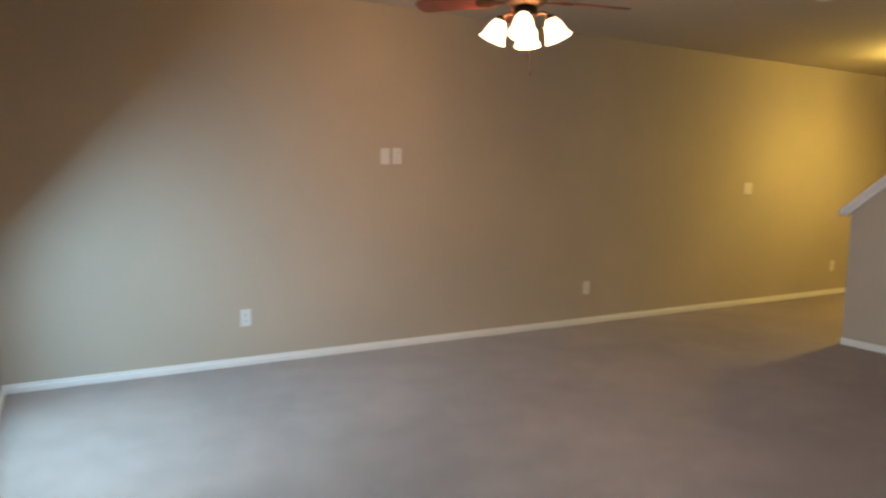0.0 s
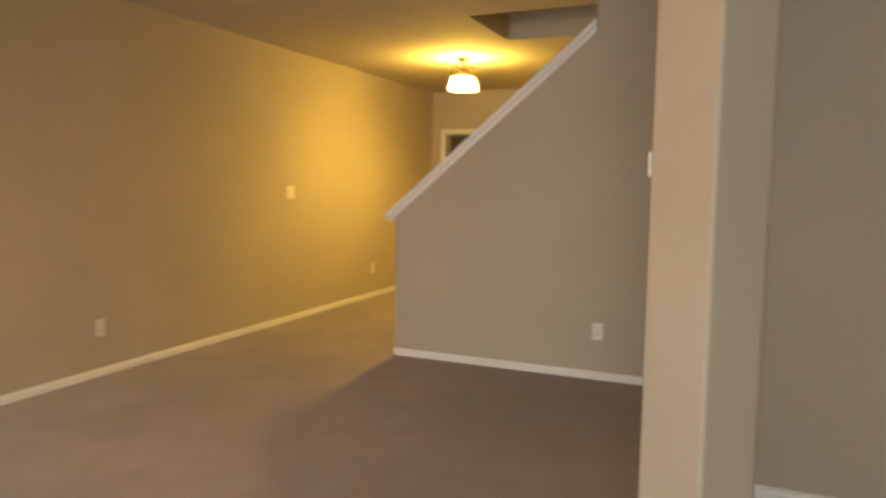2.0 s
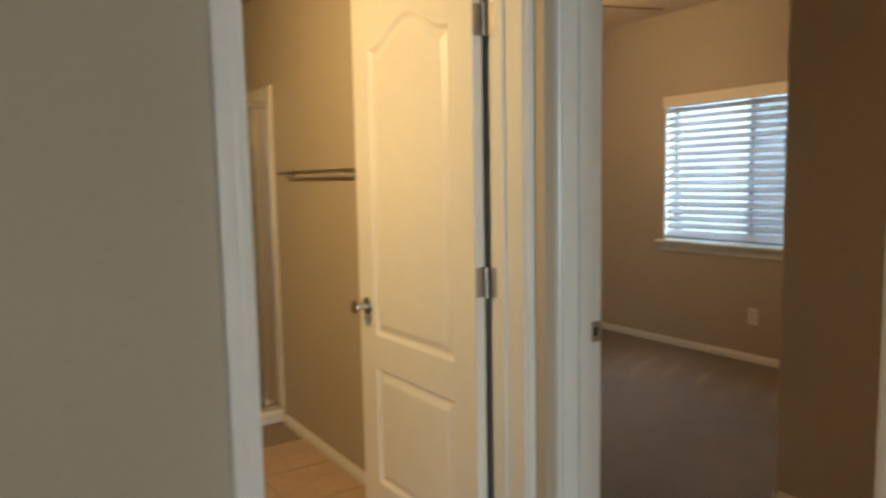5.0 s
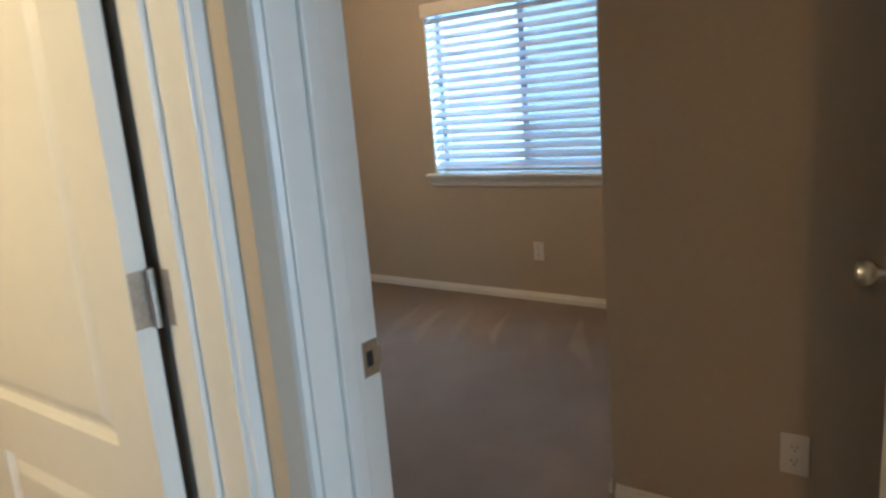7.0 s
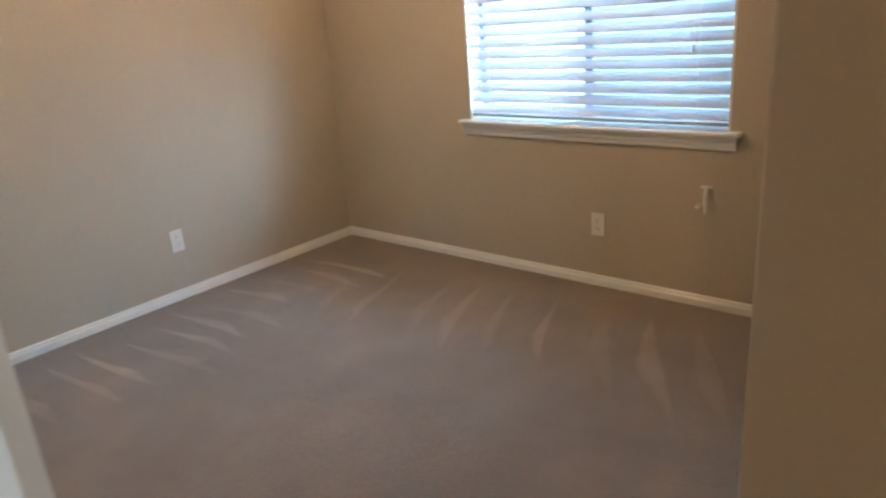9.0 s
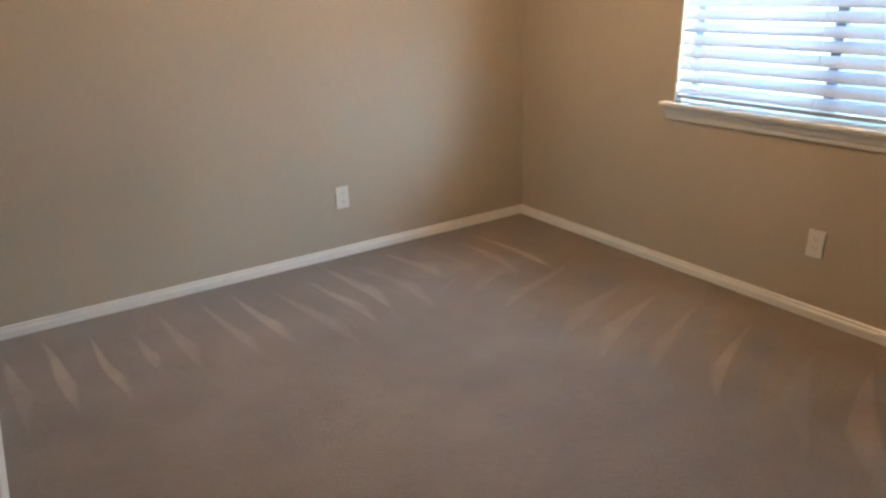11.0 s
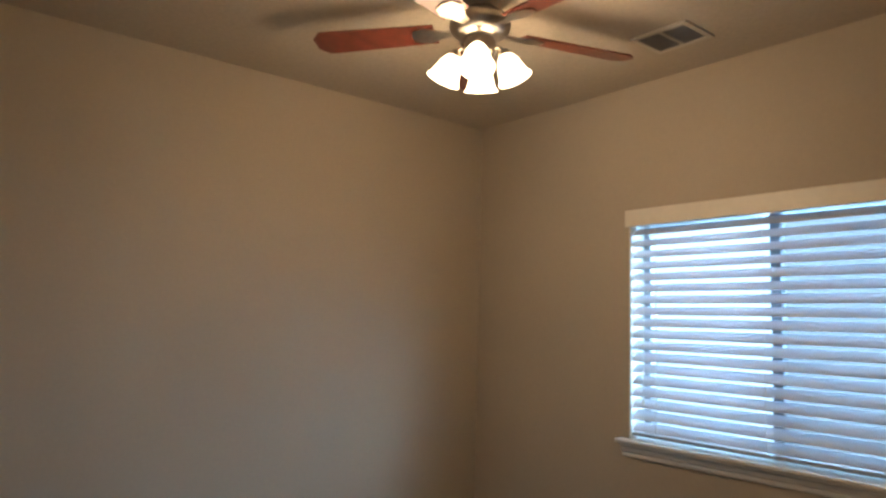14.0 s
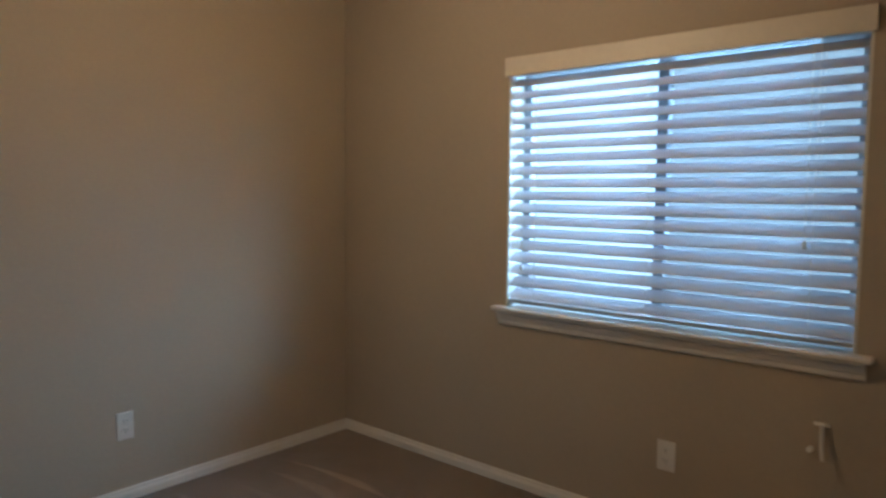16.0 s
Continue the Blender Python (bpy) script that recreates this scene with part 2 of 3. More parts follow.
def add_prism(bm, pts, axis, a, b):
    """A polygon in the plane across the axis, drawn out from a to b. Points are the other two coordinates in x, y, z order."""
    def at(p, h):
        return {"x": (h, p[0], p[1]), "y": (p[0], h, p[1]), "z": (p[0], p[1], h)}[axis]
    lo, hi = [bm.verts.new(at(p, a)) for p in pts], [bm.verts.new(at(p, b)) for p in pts]
    bm.faces.new(lo)
    bm.faces.new(hi[::-1])
    for i in range(len(pts)):
        j = (i + 1) % len(pts)
        bm.faces.new((lo[i], hi[i], hi[j], lo[j]))
    return bm


def prism(pts, axis, a, b):
    return add_prism(bmesh.new(), pts, axis, a, b)


def add_lathe(bm, profile, n=24, m=Matrix()):
    """Turns (radius, z) pairs about z."""
    rings = []
    for r, z in profile:
        if r < 1e-5:
            rings.append([bm.verts.new(m @ Vector((0, 0, z)))])
        else:
            rings.append([bm.verts.new(m @ Vector((r * math.cos(2 * math.pi * i / n), r * math.sin(2 * math.pi * i / n), z))) for i in range(n)])
    for a, b in zip(rings, rings[1:]):
        for i in range(n):
            j = (i + 1) % n
            q = [a[i % len(a)], a[j % len(a)], b[j % len(b)], b[i % len(b)]]
            q = list(dict.fromkeys(q))
            if len(q) > 2:
                bm.faces.new(q)
    return bm


def lathe(profile, n=24, m=Matrix()):
    return add_lathe(bmesh.new(), profile, n, m)


def add_tube(bm, pts, r, n=8):
    """A round rod along points."""
    pts = [Vector(p) for p in pts]
    rings = []
    for i, p in enumerate(pts):
        d = (pts[min(i + 1, len(pts) - 1)] - pts[max(i - 1, 0)]).normalized()
        a = d.orthogonal().normalized() if not rings else (ref - d * ref.dot(d)).normalized()
        ref = a
        c = d.cross(a)
        rings.append([bm.verts.new(p + r * (a * math.cos(2 * math.pi * k / n) + c * math.sin(2 * math.pi * k / n))) for k in range(n)])
    for a, b in zip(rings, rings[1:]):
        for k in range(n):
            bm.faces.new((a[k], a[(k + 1) % n], b[(k + 1) % n], b[k]))
    bm.faces.new(rings[0][::-1])
    bm.faces.new(rings[-1])
    return bm


def tube(pts, r, n=8):
    return add_tube(bmesh.new(), pts, r, n)


def structure(name, bm, mat, label):
    return tagged(part(name, bm, mat), label, "", "", "structure")


# ---- setting ----
FL = 0.028                     # top of the carpet
YF = 8.62                      # far wall of the stair hall
YS = -0.95                     # window wall of the living room
YB = 3.32                      # bathroom wall, hall side
XD, XE = 5.41, 5.56            # bedroom door wall, hall and bedroom side
JL, JR = 3.245, 2.43           # bedroom doorway
XW, YN = 8.41, 6.352           # bedroom window wall and side wall
XC, YC = 6.595, 3.305            # corner of the closet in the bedroom
XB = 5.36                      # bathroom side wall
BL, BR = 4.565, 5.33           # bathroom doorway
HEAD = 2.05
WZ0, WZ1, WY0, WY1 = 0.83, 1.879, 3.937, 5.288    # bedroom window

structure("floor", prism([(-0.14, -1.09), (3.26, -1.09), (3.26, -2.74), (5.56, -2.74), (5.56, 2.08), (8.57, 2.08), (8.57, 6.472), (5.36, 6.472), (5.36, 6.57), (3.7, 6.57), (3.7, 9.5), (-0.14, 9.5)], "z", -0.12, FL), M_CARPET, "taupe cut pile carpet with vacuum tracks")

ceil = bmesh.new()
HX0, HX1, HY0, HY1 = 1.98, 3.56, 4.90, 5.80    # stair opening
for a in ((-0.14, -2.74, 5.56, HY0), (-0.14, HY1, 3.7, 8.74), (-0.14, HY0, HX0, HY1), (HX1, HY0, 5.56, HY1), (3.7, HY1, 5.56, 6.57), (5.56, 2.08, 8.57, 6.472)):
    add_box(ceil, a[0], a[1], ZC, a[2], a[3], ZC + 0.14)
structure("ceiling", ceil, M_CEIL, "beige ceiling with a light knockdown texture")
shaft = bmesh.new()
add_box(shaft, HX0 - 0.1, HY0, ZC + 0.14, HX0, HY1, 3.9)
add_box(shaft, HX0 - 0.1, HY1, ZC + 0.14, HX1, HY1 + 0.1, 3.9)
add_box(shaft, HX0 - 0.1, HY0 - 0.1, ZC + 0.14, HX1, HY0, 3.9)
add_box(shaft, HX1, HY0 - 0.1, ZC + 0.14, HX1 + 0.1, HY1 + 0.1, 3.9)
add_box(shaft, HX0 - 0.1, HY0 - 0.1, 3.9, HX1 + 0.1, HY1 + 0.1, 4.0)
structure("wall_stair_shaft", shaft, M_WALL, "greige painted stairwell going up through the ceiling")

structure("wall_west", box(-0.14, YS, 0, 0, YF, ZC), M_WALL, "long greige painted drywall wall")
DX0, DX1, DH = 0.21, 1.0, 1.955
far = prism([(-0.14, 0), (DX0, 0), (DX0, DH), (DX1, DH), (DX1, 0), (3.7, 0), (3.7, ZC), (-0.14, ZC)], "y", YF, YF + 0.12)
structure("wall_north", far, M_WALL, "greige end wall with a doorway to a dark room")
dark = bmesh.new()
add_box(dark, -0.1, YF + 0.9, 0, 1.3, YF + 1.0, ZC)
add_box(dark, -0.2, YF + 0.12, 0, -0.1, YF + 1.0, ZC)
add_box(dark, 1.3, YF + 0.12, 0, 1.4, YF + 1.0, ZC)
add_box(dark, -0.2, YF + 0.18, ZC, 1.4, YF + 1.0, ZC + 0.1)
add_box(dark, -0.2, YF + 0.19, -0.1, 1.4, YF + 1.0, 0)
structure("wall_dark_room", dark, M_WALL, "unlit room behind the far doorway")
structure("wall_stair_hall_east", box(3.56, 4.895, 0, 3.68, YF, ZC), M_WALL, "greige wall closing the stair hall")

south = bmesh.new()
LX0, LX1, LZ0, LZ1 = 0.55, 2.25, 0.12, 1.75
add_box(south, -0.14, YS - 0.14, 0, LX0, YS, ZC)
add_box(south, LX1, YS - 0.14, 0, 3.4, YS, ZC)
add_box(south, LX0, YS - 0.14, 0, LX1, YS, LZ0)
add_box(south, LX0, YS - 0.14, LZ1, LX1, YS, ZC)
add_box(south, 3.26, -2.6, 0, 3.4, YS - 0.14, ZC)
NX0, NX1, NZ0, NZ1 = 3.6, 5.3, 0.3, 2.1
add_box(south, 3.26, -2.74, 0, NX0, -2.6, ZC)
add_box(south, NX1, -2.74, 0, 5.55, -2.6, ZC)
add_box(south, NX0, -2.74, 0, NX1, -2.6, NZ0)
add_box(south, NX0, -2.74, NZ1, NX1, -2.6, ZC)
structure("wall_south", south, M_WALL, "greige wall with the living room window")
structure("wall_east", box(XD, -2.6, 0, XE, JR - 0.02, ZC), M_WALL, "greige wall beside the bedroom doorway")
structure("wall_bedroom_doorhead", box(XD, JR - 0.02, HEAD + 0.02, XE, JL + 0.02, ZC), M_WALL, "greige wall above the bedroom doorway")
structure("wall_bath_bedroom", box(XB, JL + 0.02, 0, XE, YN, ZC), M_WALL, "greige wall between bathroom and bedroom")
structure("wall_bath_hall", box(3.88, YB, 0, BL - 0.02, YB + 0.15, ZC), M_WALL, "greige wall beside the bathroom doorway")
structure("wall_bath_doorhead", box(BL - 0.02, YB, HEAD + 0.02, XB, YB + 0.15, ZC), M_WALL, "greige wall above the bathroom doorway")
structure("wall_bath_north", box(3.68, 6.45, 0, XB, 6.57, ZC), M_WALL, "greige bathroom end wall")

structure("wall_shower_soffit", box(3.88, 5.36, 2.30, XB, 6.45, ZC), M_WALL, "greige dropped ceiling above the shower")

# wall end that stands at an angle between living room and hall, with rounded corners
chase = prism([(3.585, 2.445), (3.778, 2.245), (3.922, 2.385), (3.922, YB + 0.10), (3.88, YB + 0.10), (3.88, 6.45), (3.69, 6.45), (3.69, 4.785), (3.585, 4.785)], "z", 0, ZC)
up = [e for e in chase.edges if abs((e.verts[0].co - e.verts[1].co).z) > 1 and e.verts[0].co.y < 2.5]
bmesh.ops.bevel(chase, geom=up, offset=0.013, segments=4, affect="EDGES", profile=0.5)
structure("wall_hall_end", chase, M_WALL, "greige wall end with rounded corners between living room and hall")

# half wall of the stairs
SL = 0.85


def stair_z(x):
    return 1.085 + SL * (x - 1.44)


structure("wall_stair", prism([(1.475, 0), (3.60, 0), (3.60, ZC), (2.93, ZC), (2.93, stair_z(2.93)), (1.475, stair_z(1.475))], "y", 4.785, 4.895),
          M_WALL, "greige half wall that follows the slope of the stairs")
cap = bmesh.new()
add_prism(cap, [(1.395, stair_z(1.395)), (2.93, stair_z(2.93)), (2.93, stair_z(2.93) + 0.045), (1.395, stair_z(1.395) + 0.045)], "y", 4.757, 4.923)
add_prism(cap, [(1.43, stair_z(1.43) - 0.045), (2.93, stair_z(2.93) - 0.045), (2.93, stair_z(2.93) - 0.001), (1.43, stair_z(1.43) - 0.001)], "y", 4.768, 4.784)
tagged(part("trim_stair_cap", cap, M_TRIM), "white painted sloping cap on the stair half wall", "trim", "", "structure")

stairs = tagged(new("staircase"), "carpeted staircase rising behind the half wall", "stairs", "", "structure")
for i in range(8):
    st = part("step", box(0, 0, 0, 0.26, 0.895, 0.19, bevel=0.008), M_CARPET, stairs)
    st.matrix_basis = pose(1.62 + 0.233 * i, 4.90, FL + 0.19 * i)

# bedroom
structure("wall_bedroom_north", box(XE, YN, 0, XW + 0.16, YN + 0.12, ZC), M_WALL, "plain greige bedroom wall")
ww = bmesh.new()
rim = []
for x in (XW, XW + 0.16):
    outer = [ww.verts.new((x, y, z)) for y, z in ((YC - 0.1, 0), (YN, 0), (YN, ZC), (YC - 0.1, ZC))]
    inner = [ww.verts.new((x, y, z)) for y, z in ((WY0, WZ0 - 0.022), (WY1, WZ0 - 0.022), (WY1, WZ1), (WY0, WZ1))]
    for i in range(4):
        j = (i + 1) % 4
        ww.faces.new((outer[i], outer[j], inner[j], inner[i]))
    rim.append((outer, inner))
for i in range(4):
    j = (i + 1) % 4
    ww.faces.new((rim[0][0][i], rim[0][0][j], rim[1][0][j], rim[1][0][i]))
    ww.faces.new((rim[0][1][i], rim[0][1][j], rim[1][1][j], rim[1][1][i]))
structure("wall_bedroom_east", ww, M_WALL, "greige bedroom wall with the window opening")
closet = prism([(XC, 2.20), (XC, YC), (XW, YC), (XW, 2.20)], "z", 0, ZC)
ce = [e for e in closet.edges if abs((e.verts[0].co - e.verts[1].co).z) > 1 and e.verts[0].co.x < XC + 0.01 and e.verts[0].co.y > 3]
bmesh.ops.bevel(closet, geom=ce, offset=0.013, segments=4, affect="EDGES", profile=0.5)
structure("wall_closet", closet, M_WALL, "greige closet wall with a rounded corner in the bedroom")
structure("wall_bedroom_south", box(XE, 2.08, 0, XW, 2.20, ZC), M_WALL, "greige wall behind the open bedroom door")

# ---- baseboards ----
BASE = [(0, FL), (0.014, FL), (0.014, 0.056), (0.011, 0.064), (0.008, 0.067), (0.008, 0.076), (0.004, 0.081), (0, 0.081)]


def baseboard(x0, y0, x1, y1):
    """A moulded board whose face lies to the left of the way from the first point to the second."""
    d = Vector((x1 - x0, y1 - y0, 0))
    n = Vector((-d.y, d.x, 0)).normalized()
    bm = bmesh.new()
    rings = []
    for p in ((x0, y0), (x1, y1)):
        rings.append([bm.verts.new(Vector((p[0], p[1], 0.001)) + n * (a + 0.0005) + Vector((0, 0, b))) for a, b in BASE])
    k = len(BASE)
    for i in range(k):
        bm.faces.new((rings[0][i], rings[0][(i + 1) % k], rings[1][(i + 1) % k], rings[1][i]))
    bm.faces.new(rings[0])
    bm.faces.new(rings[1][::-1])
    return tagged(part("baseboard", bm, M_TRIM), "white moulded baseboard along the wall", "baseboard", "baseboards", "structure")


for a in ((0, YF, 0, YS), (3.585, 4.785, 1.475, 4.785), (1.475, 4.785, 1.475, 4.895), (0.17, YF, 0.0, YF), (3.56, YF, 1.06, YF),
          (0, YS, 3.4, YS), (4.50, YB, 3.922, YB), (3.585, 2.46, 3.585, 4.785), (3.767, 2.257, 3.597, 2.432), (3.910, 2.373, 3.790, 2.257),
          (3.922, YB, 3.922, 2.40), (XW, YN, XE, YN), (XE, YN, XE, JL + 0.09), (XW, YC, XW, YN), (XC + 0.02, YC, XW, YC),
          (XC, 2.2, XC, YC - 0.02), (XB, YB + 0.24, XB, 5.32), (XD, -2.6, XD, JR - 0.09), (XE, JR - 0.09, XE, 2.2), (XE, 2.2, XC, 2.2)):
    baseboard(*a)

# ---- door casings and jambs ----
CAS = [(0, 0), (0.005, 0.009), (0.018, 0.012), (0.030, 0.012), (0.036, 0.016), (0.058, 0.019), (0.066, 0.016), (0.068, 0)]


def casing_bar(bm, origin, along, out, face, length):
    """A moulded strip: along its length, out from the opening, face away from the wall."""
    o, al, ou, fa = (Vector(v) for v in (origin, along, out, face))
    rings = [[bm.verts.new(o + al * s + ou * a + fa * b) for a, b in CAS] for s in (0, length)]
    k = len(CAS)
    for i in range(k):
        bm.faces.new((rings[0][i], rings[0][(i + 1) % k], rings[1][(i + 1) % k], rings[1][i]))
    bm.faces.new(rings[0])
    bm.faces.new(rings[1][::-1])


def door_frame(name, a, b, axis, w0, w1, head, sides, stop_at, label):
    """Jambs, stops and casings of a doorway in a wall; a, b along the wall, w0, w1 the wall's two faces."""
    thing = tagged(new(name), label, "door frame", "", "structure")

    def vec(u, w, z):
        return (u, w, z) if axis == "x" else (w, u, z)

    def bx(u0, w0_, z0, u1, w1_, z1, bevel=0.0):
        p, q = vec(u0, w0_, z0), vec(u1, w1_, z1)
        lo, hi = [min(i, j) for i, j in zip(p, q)], [max(i, j) for i, j in zip(p, q)]
        return box(*lo, *hi, bevel=bevel)

    part("jamb", bx(a - 0.019, w0, 0.001, a, w1, head, 0.002), M_TRIM, thing)
    part("jamb", bx(b, w0, 0.001, b + 0.019, w1, head, 0.002), M_TRIM, thing)
    part("head_jamb", bx(a - 0.019, w0, head + 0.0005, b + 0.019, w1, head + 0.019), M_TRIM, thing)
    part("stop", bx(a + 0.0005, stop_at, 0.002, a + 0.011, stop_at + 0.035, head - 0.012, 0.003), M_TRIM, thing)
    part("stop", bx(b - 0.011, stop_at, 0.002, b - 0.0005, stop_at + 0.035, head - 0.012, 0.003), M_TRIM, thing)
    part("stop", bx(a + 0.0005, stop_at, head - 0.011, b - 0.0005, stop_at + 0.035, head - 0.0005), M_TRIM, thing)
    for side in sides:
        w, f = (w0, -1) if side < 0 else (w1, 1)
        for u, o in ((a - 0.006, -1), (b + 0.006, 1)):
            bm = bmesh.new()
            casing_bar(bm, vec(u, w + f * 0.0005, 0.002), (0, 0, 1), vec(o, 0, 0), vec(0, f, 0), head + 0.006)
            part("casing", bm, M_TRIM, thing)
        bm = bmesh.new()
        casing_bar(bm, vec(a - 0.074, w + f * 0.0005, head + 0.009), vec(1, 0, 0), (0, 0, 1), vec(0, f, 0), b - a + 0.148)
        part("head_casing", bm, M_TRIM, thing)
    return thing


bath_frame = door_frame("door_1", BL, BR, "x", YB, YB + 0.15, HEAD, (-1,), YB + 0.075, "white moulded bathroom door frame with satin hinges")
bed_frame = door_frame("door_2", JR, JL, "y", XD, XE, HEAD, (-1, 1), XD + 0.055, "white moulded bedroom door frame with a strike plate")
far_frame = door_frame("door_3", DX0, DX1, "x", YF, YF + 0.12, DH, (-1,), YF + 0.06, "white door frame at the far end of the stair hall")
strike = bmesh.new()
add_box(strike, XE - 0.040, JL - 0.0025, 0.845, XE - 0.004, JL - 0.0003, 0.905, bevel=0.0008)
add_box(strike, XE - 0.005, JL - 0.004, 0.86, XE + 0.0005, JL - 0.0004, 0.892)
sp = part("strike_plate", strike, M_HINGE, bed_frame, "satin nickel strike plate")
part("latch_hole", box(XE - 0.032, JL - 0.0032, 0.862, XE - 0.018, JL - 0.0026, 0.888), M_DARK, sp)
for z in (1.78, 1.035, 0.29):
    h = bmesh.new()
    add_tube(h, [(XE + 0.006, JR + 0.004, z - 0.045), (XE + 0.006, JR + 0.004, z + 0.045)], 0.007, 10)
    add_box(h, XE - 0.04, JR + 0.0004, z - 0.045, XE - 0.001, JR + 0.003, z + 0.045)
    part("hinge", h, M_HINGE, bed_frame)

# ---- moulded two panel doors ----


def arch(x0, x1, z0, z1, rise):
    """Outline of a panel, its top swelling up in the middle with a small shoulder at each side."""
    pts = [(x0, z0), (x1, z0), (x1, z1)]
    if rise:
        n = 18
        for i in range(1, n):
            u = i / n
            s = math.sin(math.pi * u)
            pts.append((x1 + (x0 - x1) * u, z1 + rise * s ** 2.2))
    pts.append((x0, z1))
    return pts


def shrink(pts, d):
    w = max(p[0] for p in pts) - min(p[0] for p in pts)
    h = max(p[1] for p in pts) - min(p[1] for p in pts)
    mx, mz = (max(p[0] for p in pts) + min(p[0] for p in pts)) / 2, (max(p[1] for p in pts) + min(p[1] for p in pts)) / 2
    return [(mx + (p[0] - mx) * (w - 2 * d) / w, mz + (p[1] - mz) * (h - 2 * d) / h) for p in pts]


def panel_door(width, height, thick, label, mirrored=False):
    """A door leaf from its hinge edge at x = 0 to x = width, faces at y = 0 and y = thick."""
    thing = tagged(new("panel_door"), label, "door")
    bm = bmesh.new()
    panels = [arch(0.118, width - 0.118, 0.135, 0.585, 0), arch(0.118, width - 0.118, 0.712, height - 0.225, 0.085)]
    for y, s in ((0.0, 1), (thick, -1)):
        rect = [bm.verts.new((x, y, z)) for x, z in ((0, 0), (width, 0), (width, height), (0, height))]
        edges = [bm.edges.new((rect[i], rect[(i + 1) % 4])) for i in range(4)]
        inner = []
        for p in panels:
            vs = [bm.verts.new((x, y, z)) for x, z in p]
            inner.append((p, vs))
            edges += [bm.edges.new((vs[i], vs[(i + 1) % len(vs)])) for i in range(len(vs))]
        bmesh.ops.triangle_fill(bm, edges=edges, use_beauty=True, use_dissolve=False)
        for p, vs in inner:
            last = vs
            for inset, depth in ((0.004, 0.004), (0.014, 0.012), (0.022, 0.012), (0.044, 0.003), (0.050, 0.0025)):
                ring = [bm.verts.new((x, y + s * depth, z)) for x, z in shrink(p, inset)]
                for i in range(len(ring)):
                    j = (i + 1) % len(ring)
                    bm.faces.new((last[i], last[j], ring[j], ring[i]))
                last = ring
            bm.faces.new(last)
    c = {}
    for v in bm.verts:
        for i, (x, z) in enumerate(((0, 0), (width, 0), (width, height), (0, height))):
            if abs(v.co.x - x) < 1e-5 and abs(v.co.z - z) < 1e-5:
                c[(i, 0 if v.co.y < thick / 2 else 1)] = v
    for i in range(4):
        j = (i + 1) % 4
        bm.faces.new((c[(i, 0)], c[(j, 0)], c[(j, 1)], c[(i, 1)]))
    part("leaf", bm, M_DOOR, thing)
    return thing


def door_knob(parent, x, z, y, s):
    """A round knob on its rose; s says towards which side of the leaf it stands."""
    m = pose(x, y, z, 90 if s < 0 else -90)
    knob = part("knob", lathe([(0.0, 0), (0.032, 0), (0.033, 0.003), (0.030, 0.008), (0.014, 0.011), (0.011, 0.02), (0.012, 0.03), (0.020, 0.036),
                               (0.026, 0.044), (0.027, 0.052), (0.023, 0.061), (0.012, 0.066), (0.0, 0.067)], 24, m), M_NICKEL, parent, "satin nickel round knob", True)
    return knob


bath_door = panel_door(0.738, 1.978, 0.035, "open white two-panel arched bathroom door with satin knob")
bath_door.matrix_world = pose(BR - 0.012, YB + 0.166, FL + 0.008, 0, 0, 91.0)
door_knob(bath_door, 0.738 - 0.065, 0.815, 0.035, 1)
part("latch_plate", box(0.7378, 0.006, 0.785, 0.7395, 0.029, 0.845), M_NICKEL, bath_door)
for z in (1.742, 0.978, 0.240):
    h = bmesh.new()
    add_box(h, -0.0030, 0.001, z - 0.045, -0.0005, 0.034, z + 0.045, bevel=0.0006)
    add_tube(h, [(-0.011, 0.002, z - 0.047), (-0.011, 0.002, z + 0.047)], 0.0068, 12)
    add_box(h, -0.0100, -0.0016, z - 0.045, -0.0008, 0.0006, z + 0.045)
    part("hinge", h, M_HINGE, bath_door, "aged nickel butt hinge")
for z in (1.778, 1.014, 0.276):
    part("hinge_leaf", box(BR - 0.003, YB + 0.112, z - 0.045, BR - 0.0006, YB + 0.1495, z + 0.045, bevel=0.0006), M_HINGE, bath_frame, "aged nickel hinge leaf")

bed_door = panel_door(0.80, 2.005, 0.035, "open white two-panel bedroom door with satin knob")
bed_door.matrix_world = pose(XE + 0.012, JR + 0.010, FL + 0.012, 0, 0, 8.0)
door_knob(bed_door, 0.80 - 0.065, 0.845, 0.035, 1)

# ---- wall plates ----


